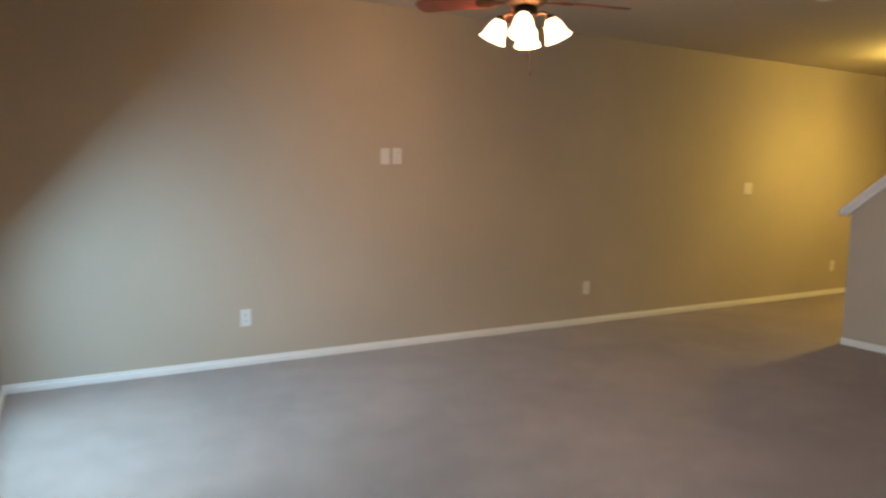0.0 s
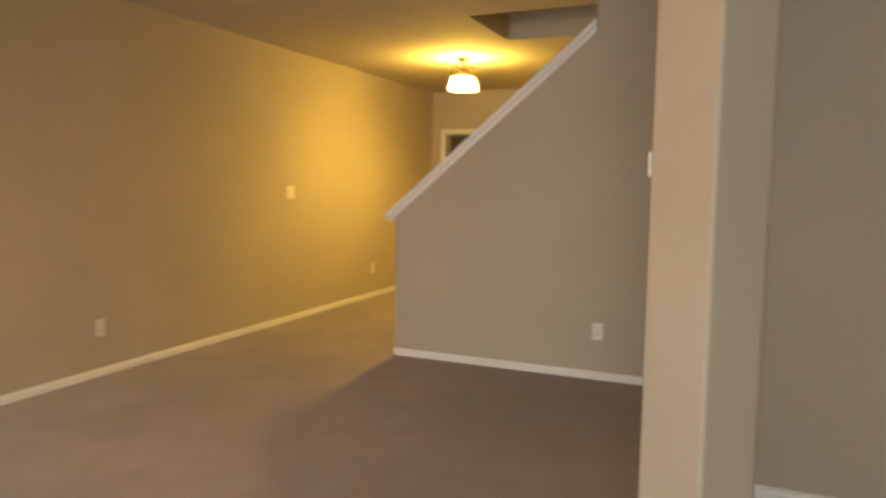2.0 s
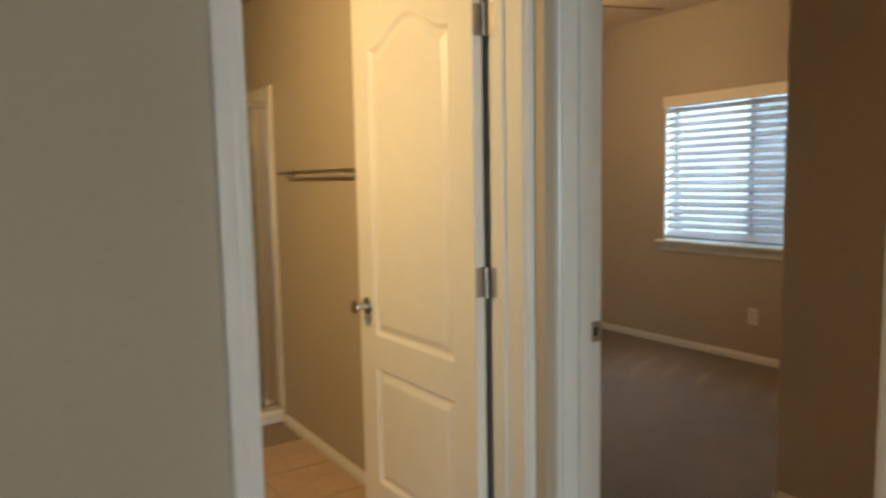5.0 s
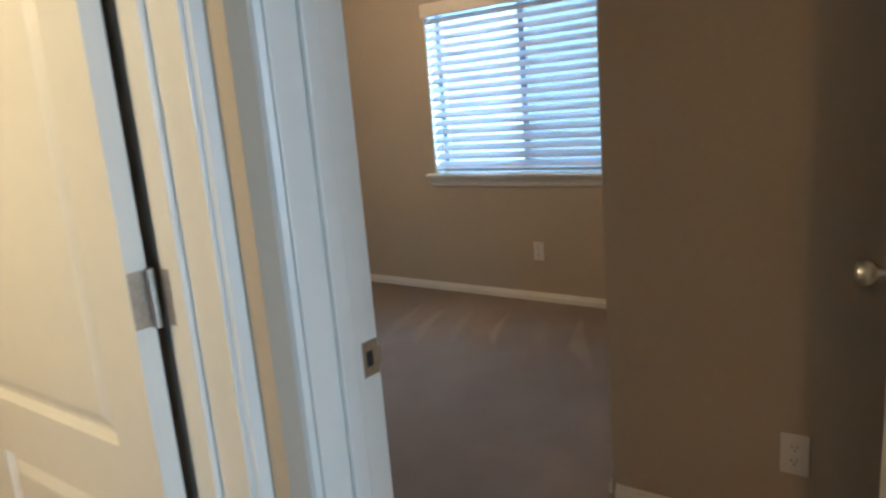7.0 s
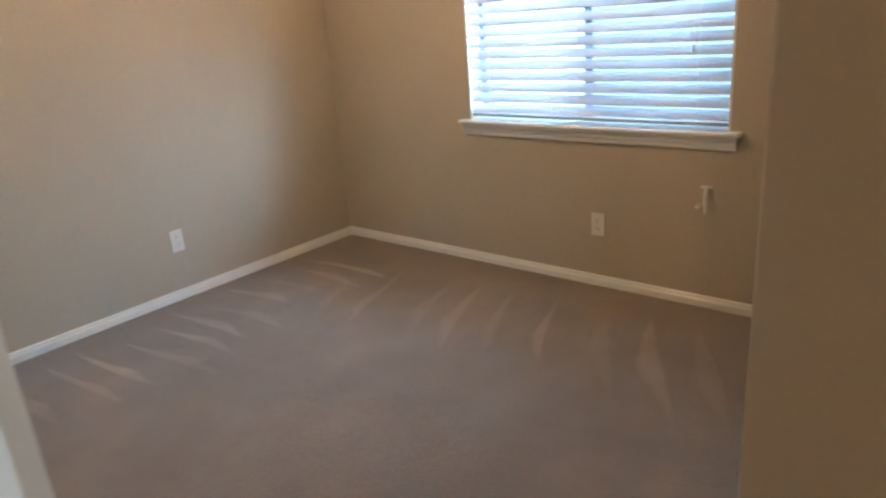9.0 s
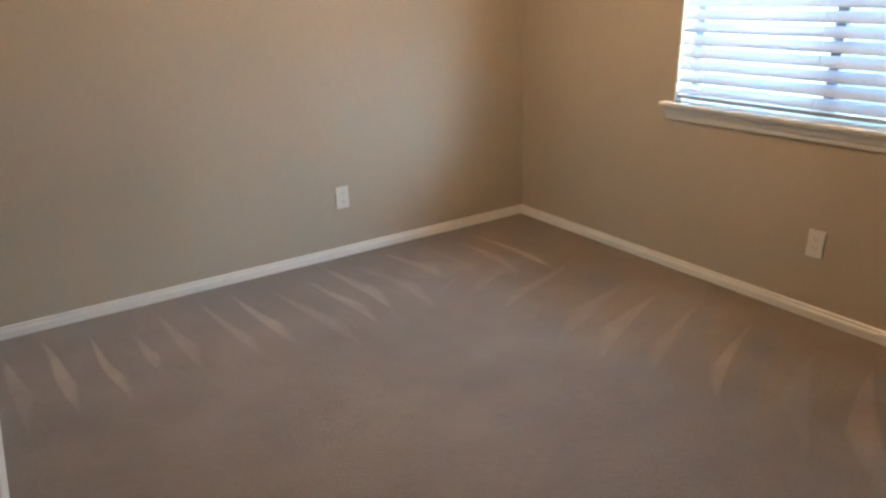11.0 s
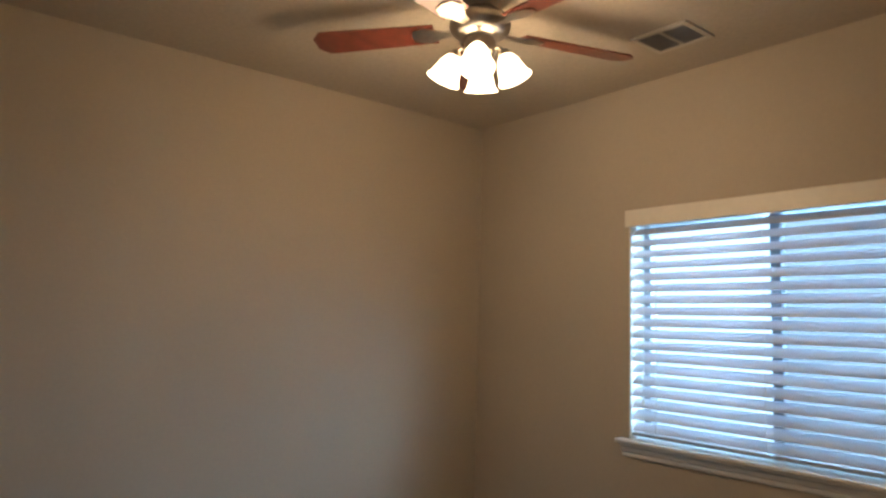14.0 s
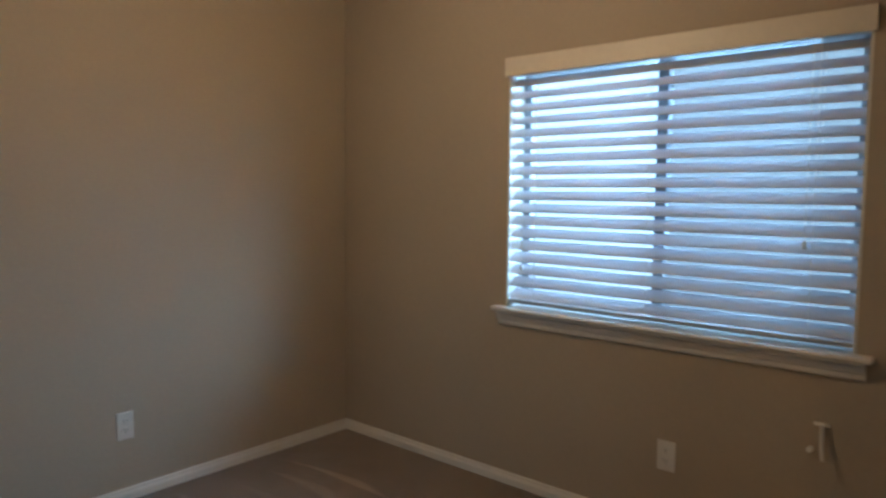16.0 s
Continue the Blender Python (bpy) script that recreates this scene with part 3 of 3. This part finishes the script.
def wall_plate(name, m, kind, label, category, group=""):
    """A cover plate in the plane y = 0 that faces -y, centred on its origin."""
    thing = empty(name, m, label, category, group)
    w = {"outlet": 0.070, "switch": 0.070, "double": 0.116, "blank": 0.116}[kind] / 2
    part("cover_plate", box(-w, -0.0065, -0.0575, w, -0.0008, 0.0575, bevel=0.0025), M_PLATE, thing)
    if kind == "outlet":
        for z in (0.0195, -0.0195):
            f = bmesh.new()
            add_prism(f, [(0.0165 * math.cos(a) , z + 0.0145 * math.sin(a)) for a in [2 * math.pi * i / 16 for i in range(16)]], "y", -0.0085, -0.0066)
            rc = part("receptacle", f, M_PLATE, thing)
            s = bmesh.new()
            add_box(s, -0.0075, -0.0092, z - 0.001, -0.0055, -0.0086, z + 0.008)
            add_box(s, 0.0055, -0.0092, z - 0.001, 0.0075, -0.0086, z + 0.007)
            add_box(s, -0.002, -0.0092, z - 0.010, 0.002, -0.0086, z - 0.006)
            part("slots", s, M_DARK, rc)
    elif kind in ("switch", "double"):
        for x in ((0,) if kind == "switch" else (-0.023, 0.023)):
            part("rocker", box(x - 0.0165, -0.0105, -0.033, x + 0.0165, -0.0066, 0.033, bevel=0.0015), M_PLATE, thing)
    elif kind == "blank":
        part("jack", lathe([(0.0, 0), (0.006, 0), (0.006, 0.008), (0.0, 0.008)], 12, pose(0.02, -0.0066, 0, 90)), M_NICKEL, thing)
    return thing


def face(x, y, z, turn):
    return pose(x, y, z, 0, 0, turn)


OUT = "white duplex outlet on the greige wall above the baseboard"
for m in (face(0, 0.447, 0.352, 90), face(0, 3.41, 0.352, 90), face(0, 7.03, 0.355, 90), face(2.994, 4.785, 0.354, 0),
          face(7.199, YN, 0.348, 0), face(XW, 4.536, 0.346, -90), face(XC, 2.79, 0.31, -90)):
    wall_plate("wall_outlet", m, "outlet", OUT, "outlet", "wall outlets")
wall_plate("wall_switch", face(0, 5.495, 1.227, 90), "double", "white double light switch on the long wall", "switch")
wall_plate("media_plate", face(0, 1.466, 1.452, 90), "switch", "white media plate high on the long wall", "wall plate", "media plates")
wall_plate("media_plate", face(0, 1.56, 1.456, 90), "outlet", "white outlet plate beside the media plate", "wall plate", "media plates")

thermo = empty("thermostat", pose(3.585, 2.52, 1.395), "white thermostat on the wall end", "thermostat")
part("housing", box(-0.014, -0.045, -0.040, -0.0005, 0.045, 0.040, bevel=0.006), M_PLATE, thermo)
part("display", box(-0.0150, -0.03, 0.0, -0.0142, 0.03, 0.028), M_GRILLE, thermo)

detector = empty("smoke_detector", pose(1.80, 3.75, ZC), "white round smoke detector on the ceiling", "smoke detector")
part("housing", lathe([(0.0, -0.036), (0.045, -0.036), (0.058, -0.030), (0.066, -0.012), (0.070, -0.0006), (0.0, -0.0006)], 28), M_PLATE, detector, "", True)

# cable that hangs out of the bedroom wall below the window
cable = empty("wall_cable", pose(XW, 4.024, 0.585), "short white cable hanging out of a hole in the wall", "cable")
part("grommet", box(-0.006, -0.028, -0.006, -0.0006, 0.022, 0.006, bevel=0.002), M_CORD, cable)
part("cord", tube([(-0.001, -0.004, -0.004), (-0.02, -0.006, -0.012), (-0.035, -0.010, -0.04), (-0.042, -0.014, -0.075), (-0.046, -0.018, -0.105)], 0.0075, 10), M_CORD, cable, "", True)
part("plug", tube([(-0.004, 0.026, -0.085), (-0.024, 0.028, -0.087)], 0.009, 10), M_CORD, cable)

# ---- bedroom window with blind ----
win = tagged(new("window_1"), "pale grey vinyl sliding window with a screen on one half", "window", "", "structure")
XO = XW + 0.11
fr = bmesh.new()
for a in ((WY0, WZ0, WY1, WZ0 + 0.045), (WY0, WZ1 - 0.045, WY1, WZ1), (WY0, WZ0 + 0.045, WY0 + 0.045, WZ1 - 0.045), (WY1 - 0.045, WZ0 + 0.045, WY1, WZ1 - 0.045)):
    add_box(fr, XO, a[0], a[1], XO + 0.05, a[2], a[3])
part("window_frame", fr, M_VINYL, win)
YM = 4.642
part("mullion", box(XO - 0.004, YM - 0.021, WZ0 + 0.045, XO + 0.046, YM + 0.021, WZ1 - 0.045, bevel=0.003), M_SASH_BACKLIT, win, "meeting rail of the sashes, coloured dark as if backlit")
for y0, y1 in ((WY0 + 0.045, YM - 0.0212), (YM + 0.0212, WY1 - 0.045)):
    pn = part("pane", box(XO + 0.020, y0, WZ0 + 0.045, XO + 0.024, y1, WZ1 - 0.045), M_GLASS, win)
    pn.visible_shadow = False
sc = part("insect_screen", box(XO + 0.030, WY0 + 0.045, WZ0 + 0.045, XO + 0.031, YM - 0.0215, WZ1 - 0.045), M_SCREEN, win, "grey insect screen")
rv = bmesh.new()
add_box(rv, XW + 0.001, WY0 + 0.0005, WZ0, XO, WY0 + 0.010, WZ1)
add_box(rv, XW + 0.001, WY1 - 0.010, WZ0, XO, WY1 - 0.0005, WZ1)
part("reveal", rv, M_TRIM, win)
part("window_sill", box(XW - 0.050, WY0 - 0.05, WZ0 - 0.020, XO, WY1 + 0.05, WZ0, bevel=0.007), M_TRIM, win)
ap = bmesh.new()
add_prism(ap, [(XW - 0.0006, WZ0 - 0.082), (XW - 0.010, WZ0 - 0.081), (XW - 0.013, WZ0 - 0.075), (XW - 0.013, WZ0 - 0.060), (XW - 0.021, WZ0 - 0.055), (XW - 0.024, WZ0 - 0.036), (XW - 0.033, WZ0 - 0.030), (XW - 0.034, WZ0 - 0.0205), (XW - 0.0006, WZ0 - 0.0205)], "y", WY0 - 0.03, WY1 + 0.03)
part("apron", ap, M_TRIM, win)

blind = empty("window_blind", pose(XW + 0.03, (WY0 + WY1) / 2, WZ1), "white wide-slat blind, half open, with an ivory valance", "window blind")
BW = (WY1 - WY0) / 2 - 0.012
part("valance", box(-0.052, -BW - 0.022, -0.058, -0.036, BW + 0.022, 0.022, bevel=0.004), M_VALANCE, blind, "ivory valance board")
for y in (-BW - 0.022, BW + 0.013):
    part("valance_return", box(-0.036, y, -0.055, -0.031, y + 0.009, 0.019), M_VALANCE, blind)
part("head_rail", box(-0.028, -BW, -0.052, 0.03, BW, -0.008, bevel=0.003), M_VINYL, blind)
slat = bmesh.new()
N = 6
prof = [(-0.0315 + 0.063 * i / N, 0.0022 * (1 - (2 * i / N - 1) ** 2)) for i in range(N + 1)]
outline = prof + [(x, z - 0.0026) for x, z in reversed(prof)]
add_prism(slat, outline, "y", -BW, BW)
slat_mesh = mesh_of("slat", slat, M_SLAT)
PITCH = 0.0536
count = 18
for i in range(count):
    s = new("slat", slat_mesh)
    s.parent = blind
    wob = 1.2 * math.sin(i * 2.7)
    s.matrix_basis = pose(0, 0.001 * math.sin(i * 1.9), -0.080 - PITCH * i, 0, -37 + wob, 0)
part("bottom_rail", box(-0.026, -BW, -0.080 - PITCH * count + 0.012, 0.026, BW, -0.080 - PITCH * count + 0.028, bevel=0.003), M_VINYL, blind)
for y in (-BW + 0.13, 0.03, BW - 0.13):
    for x in (-0.030, 0.030):
        part("ladder_cord", tube([(x, y, -0.05), (x, y, -0.08 - PITCH * count + 0.02)], 0.0012, 6), M_CORD, blind)
for y, z in ((BW - 0.075, -0.86), (-BW + 0.15, -0.70)):
    c = part("pull_cord", tube([(-0.042, y, -0.058), (-0.043, y, z)], 0.0013, 6), M_CORD, blind)
    part("tassel", lathe([(0.0, 0.016), (0.004, 0.014), (0.008, -0.014), (0.0, -0.016)], 12, pose(-0.043, y, z - 0.012)), M_CORD, c)

win2 = tagged(new("window_2"), "white framed living room window that lets in daylight", "window", "", "structure")
fr = bmesh.new()
for a in ((LX0, LZ0, LX1, LZ0 + 0.05), (LX0, LZ1 - 0.05, LX1, LZ1), (LX0, LZ0 + 0.05, LX0 + 0.05, LZ1 - 0.05), (LX1 - 0.05, LZ0 + 0.05, LX1, LZ1 - 0.05), (1.375, LZ0 + 0.05, 1.425, LZ1 - 0.05)):
    add_box(fr, a[0], YS - 0.12, a[1], a[2], YS - 0.07, a[3])
part("window_frame", fr, M_VINYL, win2)
for x0, x1 in ((LX0 + 0.05, 1.375), (1.425, LX1 - 0.05)):
    pn = part("pane", box(x0, YS - 0.10, LZ0 + 0.05, x1, YS - 0.096, LZ1 - 0.05), M_GLASS, win2)
    pn.visible_shadow = False

win3 = tagged(new("window_3"), "white framed window behind the living room", "window", "", "structure")
fr = bmesh.new()
for a in ((NX0, NZ0, NX1, NZ0 + 0.05), (NX0, NZ1 - 0.05, NX1, NZ1), (NX0, NZ0 + 0.05, NX0 + 0.05, NZ1 - 0.05), (NX1 - 0.05, NZ0 + 0.05, NX1, NZ1 - 0.05)):
    add_box(fr, a[0], -2.72, a[1], a[2], -2.67, a[3])
part("window_frame", fr, M_VINYL, win3)
pn = part("pane", box(NX0 + 0.05, -2.70, NZ0 + 0.05, NX1 - 0.05, -2.696, NZ1 - 0.05), M_GLASS, win3)
pn.visible_shadow = False

# ---- ceiling vent ----
vent = empty("ceiling_vent", pose(8.03, 4.81, ZC), "white two-bay air vent in the bedroom ceiling", "vent")
vf = bmesh.new()
VX, VY = 0.105, 0.125
for a in ((-VX, -VY, -VX + 0.022, VY), (VX - 0.022, -VY, VX, VY), (-VX + 0.022, -VY, VX - 0.022, -VY + 0.022), (-VX + 0.022, VY - 0.022, VX - 0.022, VY), (-VX + 0.022, -0.008, VX - 0.022, 0.008)):
    add_box(vf, a[0], a[1], -0.009, a[2], a[3], -0.0006)
part("frame", vf, M_VENT, vent)
part("backing", box(-VX + 0.02, -VY + 0.02, -0.0022, VX - 0.02, VY - 0.02, -0.0008), M_DARK, vent)
for bay in (-1, 1):
    for i in range(9):
        y = bay * (0.016 + 0.0105 * i)
        sb = bmesh.new()
        add_prism(sb, [(y - 0.003, -0.0026), (y + 0.004, -0.0075), (y + 0.005, -0.0070), (y - 0.002, -0.0024)], "x", -VX + 0.022, VX - 0.022)
        part("slat", sb, M_GRILLE, vent)

# ---- ceiling fans ----


def ceiling_fan(m, drop, turn, span, metal, kit, arm_out, size, chains, label):
    """Five blades, a motor and a kit of four bell shades; z = 0 is the ceiling."""
    thing = empty("ceiling_fan", m, label, "ceiling fan", "ceiling fans")
    part("canopy", lathe([(0.0, -0.001), (0.068, -0.001), (0.068, -0.012), (0.058, -0.035), (0.030, -0.055), (0.013, -0.06), (0.0, -0.06)], 28), metal, thing, "", True)
    zb = -drop
    if drop > 0.15:
        part("downrod", lathe([(0.0125, -0.055), (0.0125, zb + 0.06)], 14), metal, thing, "", True)
    part("motor_housing", lathe([(0.0, zb + 0.075), (0.03, zb + 0.073), (0.075, zb + 0.060), (0.105, zb + 0.035), (0.112, zb + 0.010), (0.106, zb - 0.012), (0.085, zb - 0.030),
                                 (0.060, zb - 0.040), (0.0, zb - 0.042)], 36), metal, thing, "", True)
    part("switch_cup", lathe([(0.0, zb - 0.040), (0.052, zb - 0.041), (0.058, zb - 0.055), (0.055, zb - 0.085), (0.040, zb - 0.105), (0.018, zb - 0.115), (0.0, zb - 0.118)], 28), metal, thing, "", True)
    for k in range(5):
        a = turn + 72 * k
        r = Matrix.Rotation(radians(a), 4, "Z")
        bm = bmesh.new()
        n = 14
        out = []
        for i in range(n + 1):
            u = i / n
            x = 0.165 + u * (span - 0.165)
            w = 0.052 + 0.016 * u
            if u > 0.9:
                w *= math.sqrt(max(0.05, 1 - ((u - 0.9) / 0.1) ** 2 * 0.8))
            out.append((x, w))
        ring = [(x, w) for x, w in out] + [(x, -w) for x, w in reversed(out)]
        tilt = Matrix.Rotation(radians(12), 4, "X")
        vs = [[bm.verts.new(r @ (Matrix.Translation((0, 0, zb - 0.006)) @ (tilt @ Vector((x, y, z))))) for x, y in ring] for z in (0.003, -0.003)]
        bm.faces.new(vs[0])
        bm.faces.new(vs[1][::-1])
        for i in range(len(ring)):
            j = (i + 1) % len(ring)
            bm.faces.new((vs[0][i], vs[1][i], vs[1][j], vs[0][j]))
        bl = part("blade", bm, M_BLADE, thing, "dark cherry wood blade")
        ir = bmesh.new()
        add_prism(ir, [(0.085, -0.012), (0.14, -0.022), (0.20, -0.045), (0.245, -0.030), (0.255, 0.0), (0.245, 0.030), (0.20, 0.045), (0.14, 0.022), (0.085, 0.012)], "z", -0.014, -0.0095)
        bmesh.ops.transform(ir, matrix=r @ Matrix.Translation((0, 0, zb - 0.001)) @ tilt, verts=ir.verts)
        part("blade_iron", ir, metal, bl)
    for k in range(4):
        a = kit + 90 * k
        r = Matrix.Rotation(radians(a), 4, "Z")
        arm = bmesh.new()
        add_tube(arm, [r @ Vector(p) for p in ((0.045, 0, zb - 0.075), (0.085 * arm_out + 0.006, 0, zb - 0.070), (0.11 * arm_out, 0, zb - 0.078), (0.122 * arm_out, 0, zb - 0.095))], 0.008, 10)
        arm_ob = part("lamp_arm", arm, metal, thing, "", True)
        base = r @ Matrix.Translation((0.120 * arm_out, 0, zb - 0.088)) @ Matrix.Rotation(radians(-24), 4, "Y") @ Matrix.Scale(size, 4)
        part("socket", lathe([(0.0, 0.006), (0.020, 0.004), (0.026, -0.012), (0.024, -0.026), (0.0, -0.026)], 18, base), metal, arm_ob, "", True)
        prof = [(0.024, -0.016), (0.033, -0.028), (0.044, -0.050), (0.050, -0.075), (0.056, -0.098), (0.068, -0.118), (0.066, -0.118), (0.053, -0.097), (0.047, -0.075), (0.041, -0.050), (0.030, -0.030), (0.022, -0.019)]
        part("shade", lathe(prof, 28, base), M_SHADE, thing, "lit frosted glass bell shade", True)
        part("bulb", lathe([(0.0, -0.022), (0.012, -0.028), (0.024, -0.055), (0.026, -0.072), (0.018, -0.090), (0.0, -0.097)], 18, base), M_SHADE, arm_ob, "lit bulb", True)
    for dx, ln in chains:
        ch = part("pull_chain", tube([(dx, 0.02, zb - 0.11), (dx, 0.02, zb - 0.11 - ln)], 0.0018, 6), metal, thing)
        part("fob", lathe([(0.0, 0.012), (0.004, 0.009), (0.006, -0.008), (0.0, -0.014)], 12, pose(dx, 0.02, zb - 0.12 - ln)), metal, ch, "", True)
    return thing


ceiling_fan(pose(*FAN_BED, ZC), 0.115, 54, 0.64, M_PEWTER, 44, 0.70, 0.94, (), "five-blade cherry ceiling fan with four lit bell shades")
ceiling_fan(pose(*FAN_LIVING, ZC), 0.335, 78, 0.56, M_BRONZE, -40, 0.95, 1.0, ((0.02, 0.235), (-0.025, 0.10)), "five-blade cherry ceiling fan with lit shades in the living room")

# ---- stair hall lamp ----
hall = empty("ceiling_lamp", pose(*LAMP_HALL, ZC), "semi-flush bronze lamp with a square alabaster glass shade", "ceiling lamp")
part("canopy", lathe([(0.0, -0.0008), (0.062, -0.0008), (0.060, -0.010), (0.040, -0.024), (0.014, -0.038), (0.0, -0.04)], 24), M_BRONZE, hall, "", True)
part("stem", lathe([(0.009, -0.03), (0.009, -0.10), (0.022, -0.108), (0.026, -0.125), (0.012, -0.14), (0.0, -0.145)], 18), M_BRONZE, hall, "", True)
part("shade_holder", lathe([(0.0, -0.150), (0.034, -0.152), (0.036, -0.160), (0.0, -0.163)], 20), M_BRONZE, hall, "", True)
for k in range(4):
    r = Matrix.Rotation(radians(90 * k + 45), 4, "Z")
    pts = [r @ Vector((0.02 + 0.098 * math.sin(u * 1.9) , 0, -0.125 + 0.075 * math.sin(u * 3.1) * (1 - 0.35 * u) - 0.055 * u * u)) for u in [i / 12 for i in range(13)]]
    part("scroll_arm", tube(pts, 0.006, 8), M_BRONZE, hall, "", True)


def square_ring(bm, h, z, rc):
    out = []
    for cx, cy, a0 in ((1, 1, 0), (-1, 1, 90), (-1, -1, 180), (1, -1, 270)):
        for i in range(5):
            a = radians(a0 + 22.5 * i)
            out.append(bm.verts.new((cx * (h - rc) + rc * math.cos(a), cy * (h - rc) + rc * math.sin(a), z)))
    return out


bm = bmesh.new()
prof = [(0.092, -0.180), (0.102, -0.210), (0.112, -0.255), (0.117, -0.286), (0.121, -0.298), (0.121, -0.302), (0.117, -0.302)]
rings = [square_ring(bm, h, z, 0.045) for h, z in prof]
for a, b in zip(rings, rings[1:]):
    for i in range(len(a)):
        j = (i + 1) % len(a)
        bm.faces.new((a[i], a[j], b[j], b[i]))
part("shade", bm, M_SHADE_HALL, hall, "lit square alabaster glass shade", True)

# ---- bathroom ----
CY = 5.33
part_floor = structure("floor_bathroom", box(3.88, YB + 0.075, FL - 0.01, XB, 6.45, FL + 0.002), M_GROUT, "sand coloured grout bed of the bathroom floor")
tile_mesh = mesh_of("tile", box(-0.163, -0.163, 0, 0.163, 0.163, 0.006, bevel=0.002), M_TILE)
curb = tagged(part("shower_curb", box(3.885, CY, FL + 0.0065, XB - 0.001, CY + 0.11, 0.105, bevel=0.012), M_CULTURED), "cream cultured marble shower curb", "shower curb")
shower = empty("shower_enclosure", pose(0, CY + 0.055, 0.105), "chrome framed shower door with obscure glass", "shower")
part("header_rail", box(3.885, -0.02, 1.60, XB - 0.0015, 0.02, 1.64, bevel=0.004), M_CHROME, shower)
part("sill_rail", box(3.885, -0.02, 0.0, XB - 0.0015, 0.02, 0.025, bevel=0.003), M_CHROME, shower)
for x in (XB - 0.0265, XB - 0.10, 4.62, 3.886):
    part("upright", box(x, -0.018, 0.025, x + 0.025, 0.018, 1.60, bevel=0.004), M_CHROME, shower)
part("pane", box(4.645, -0.003, 0.025, XB - 0.1005, 0.003, 1.60), M_SHOWER, shower)
part("pane", box(3.911, -0.003, 0.025, 4.62, 0.003, 1.60), M_SHOWER, shower)
part("side_strip", box(XB - 0.0755, -0.003, 0.025, XB - 0.0268, 0.003, 1.60), M_CHROME, shower)
wl = bmesh.new()
add_box(wl, XB - 0.012, CY + 0.0, 0.105, XB - 0.001, 6.44, 1.82, bevel=0.003)
add_box(wl, 3.882, 6.43, 0.105, XB - 0.012, 6.449, 1.82)
tagged(part("shower_wall_panel", wl, M_CULTURED), "cream cultured marble shower wall panels", "wall panel")
tagged(part("shower_pan", box(3.885, CY + 0.11, FL + 0.0025, XB - 0.001, 6.43, 0.075, bevel=0.01), M_CULTURED), "cream shower pan behind the curb", "shower pan")
towel = empty("towel_bar", pose(XB, 4.72, 1.365), "dull nickel towel bar on the bathroom wall", "towel bar")
for y in (-0.36, 0.36):
    part("bracket", lathe([(0.0, 0.0), (0.022, 0.0008), (0.022, 0.006), (0.010, 0.012), (0.009, 0.075), (0.0, 0.08)], 16, pose(-0.0006, y, 0, 0, -90)), M_PEWTER, towel, "", True)
part("bar", tube([(-0.066, -0.37, 0), (-0.066, 0.37, 0)], 0.008, 12), M_PEWTER, towel, "", True)
vanity = empty("vanity_light", pose(3.88, 4.0, 2.05), "three-globe bathroom vanity light", "wall lamp")
part("backplate", box(0.0006, -0.28, -0.05, 0.02, 0.28, 0.05, bevel=0.006), M_NICKEL, vanity)
for y in (-0.2, 0, 0.2):
    part("shade", lathe([(0.025, 0.0), (0.045, -0.03), (0.055, -0.10), (0.052, -0.10), (0.042, -0.03), (0.022, -0.004)], 20, pose(0.08, y, 0.05)), M_SHADE, vanity, "lit glass shade", True)
    part("arm", tube([(0.018, y, 0.03), (0.06, y, 0.045), (0.08, y, 0.05)], 0.01, 10), M_NICKEL, vanity)

# ---- outdoors ----
tagged(part("ground", box(-300, -300, -0.5, 300, 300, -0.35), M_GRASS), "lawn around the house", "", "", "structure")

# added emissive panel that makes the gaps of the blind look sky-bright
backdrop_glow = material("glowing sky backdrop", (0.5, 0.6, 0.7), 0.9)
backdrop_glow.node_tree.nodes["Principled BSDF"].inputs["Emission Color"].default_value = (0.60, 0.82, 1.0, 1)
backdrop_glow.node_tree.nodes["Principled BSDF"].inputs["Emission Strength"].default_value = 2.2
tagged(part("backdrop", box(13.0, -1.5, -0.35, 13.1, 13, 3.2), backdrop_glow), "plain glowing panel added outside the bedroom window in place of bright sky", "", "", "structure")

# tiles last
k = 0
for i in range(5):
    for j in range(6):
        x, y = XB - 0.016 - 0.163 - 0.331 * i, YB + 0.075 + 0.165 + 0.331 * j
        if x - 0.163 < 3.88 or y + 0.163 > CY:
            continue
        o = new("tile", tile_mesh)
        o.parent = part_floor
        o.location = (x, y, FL)
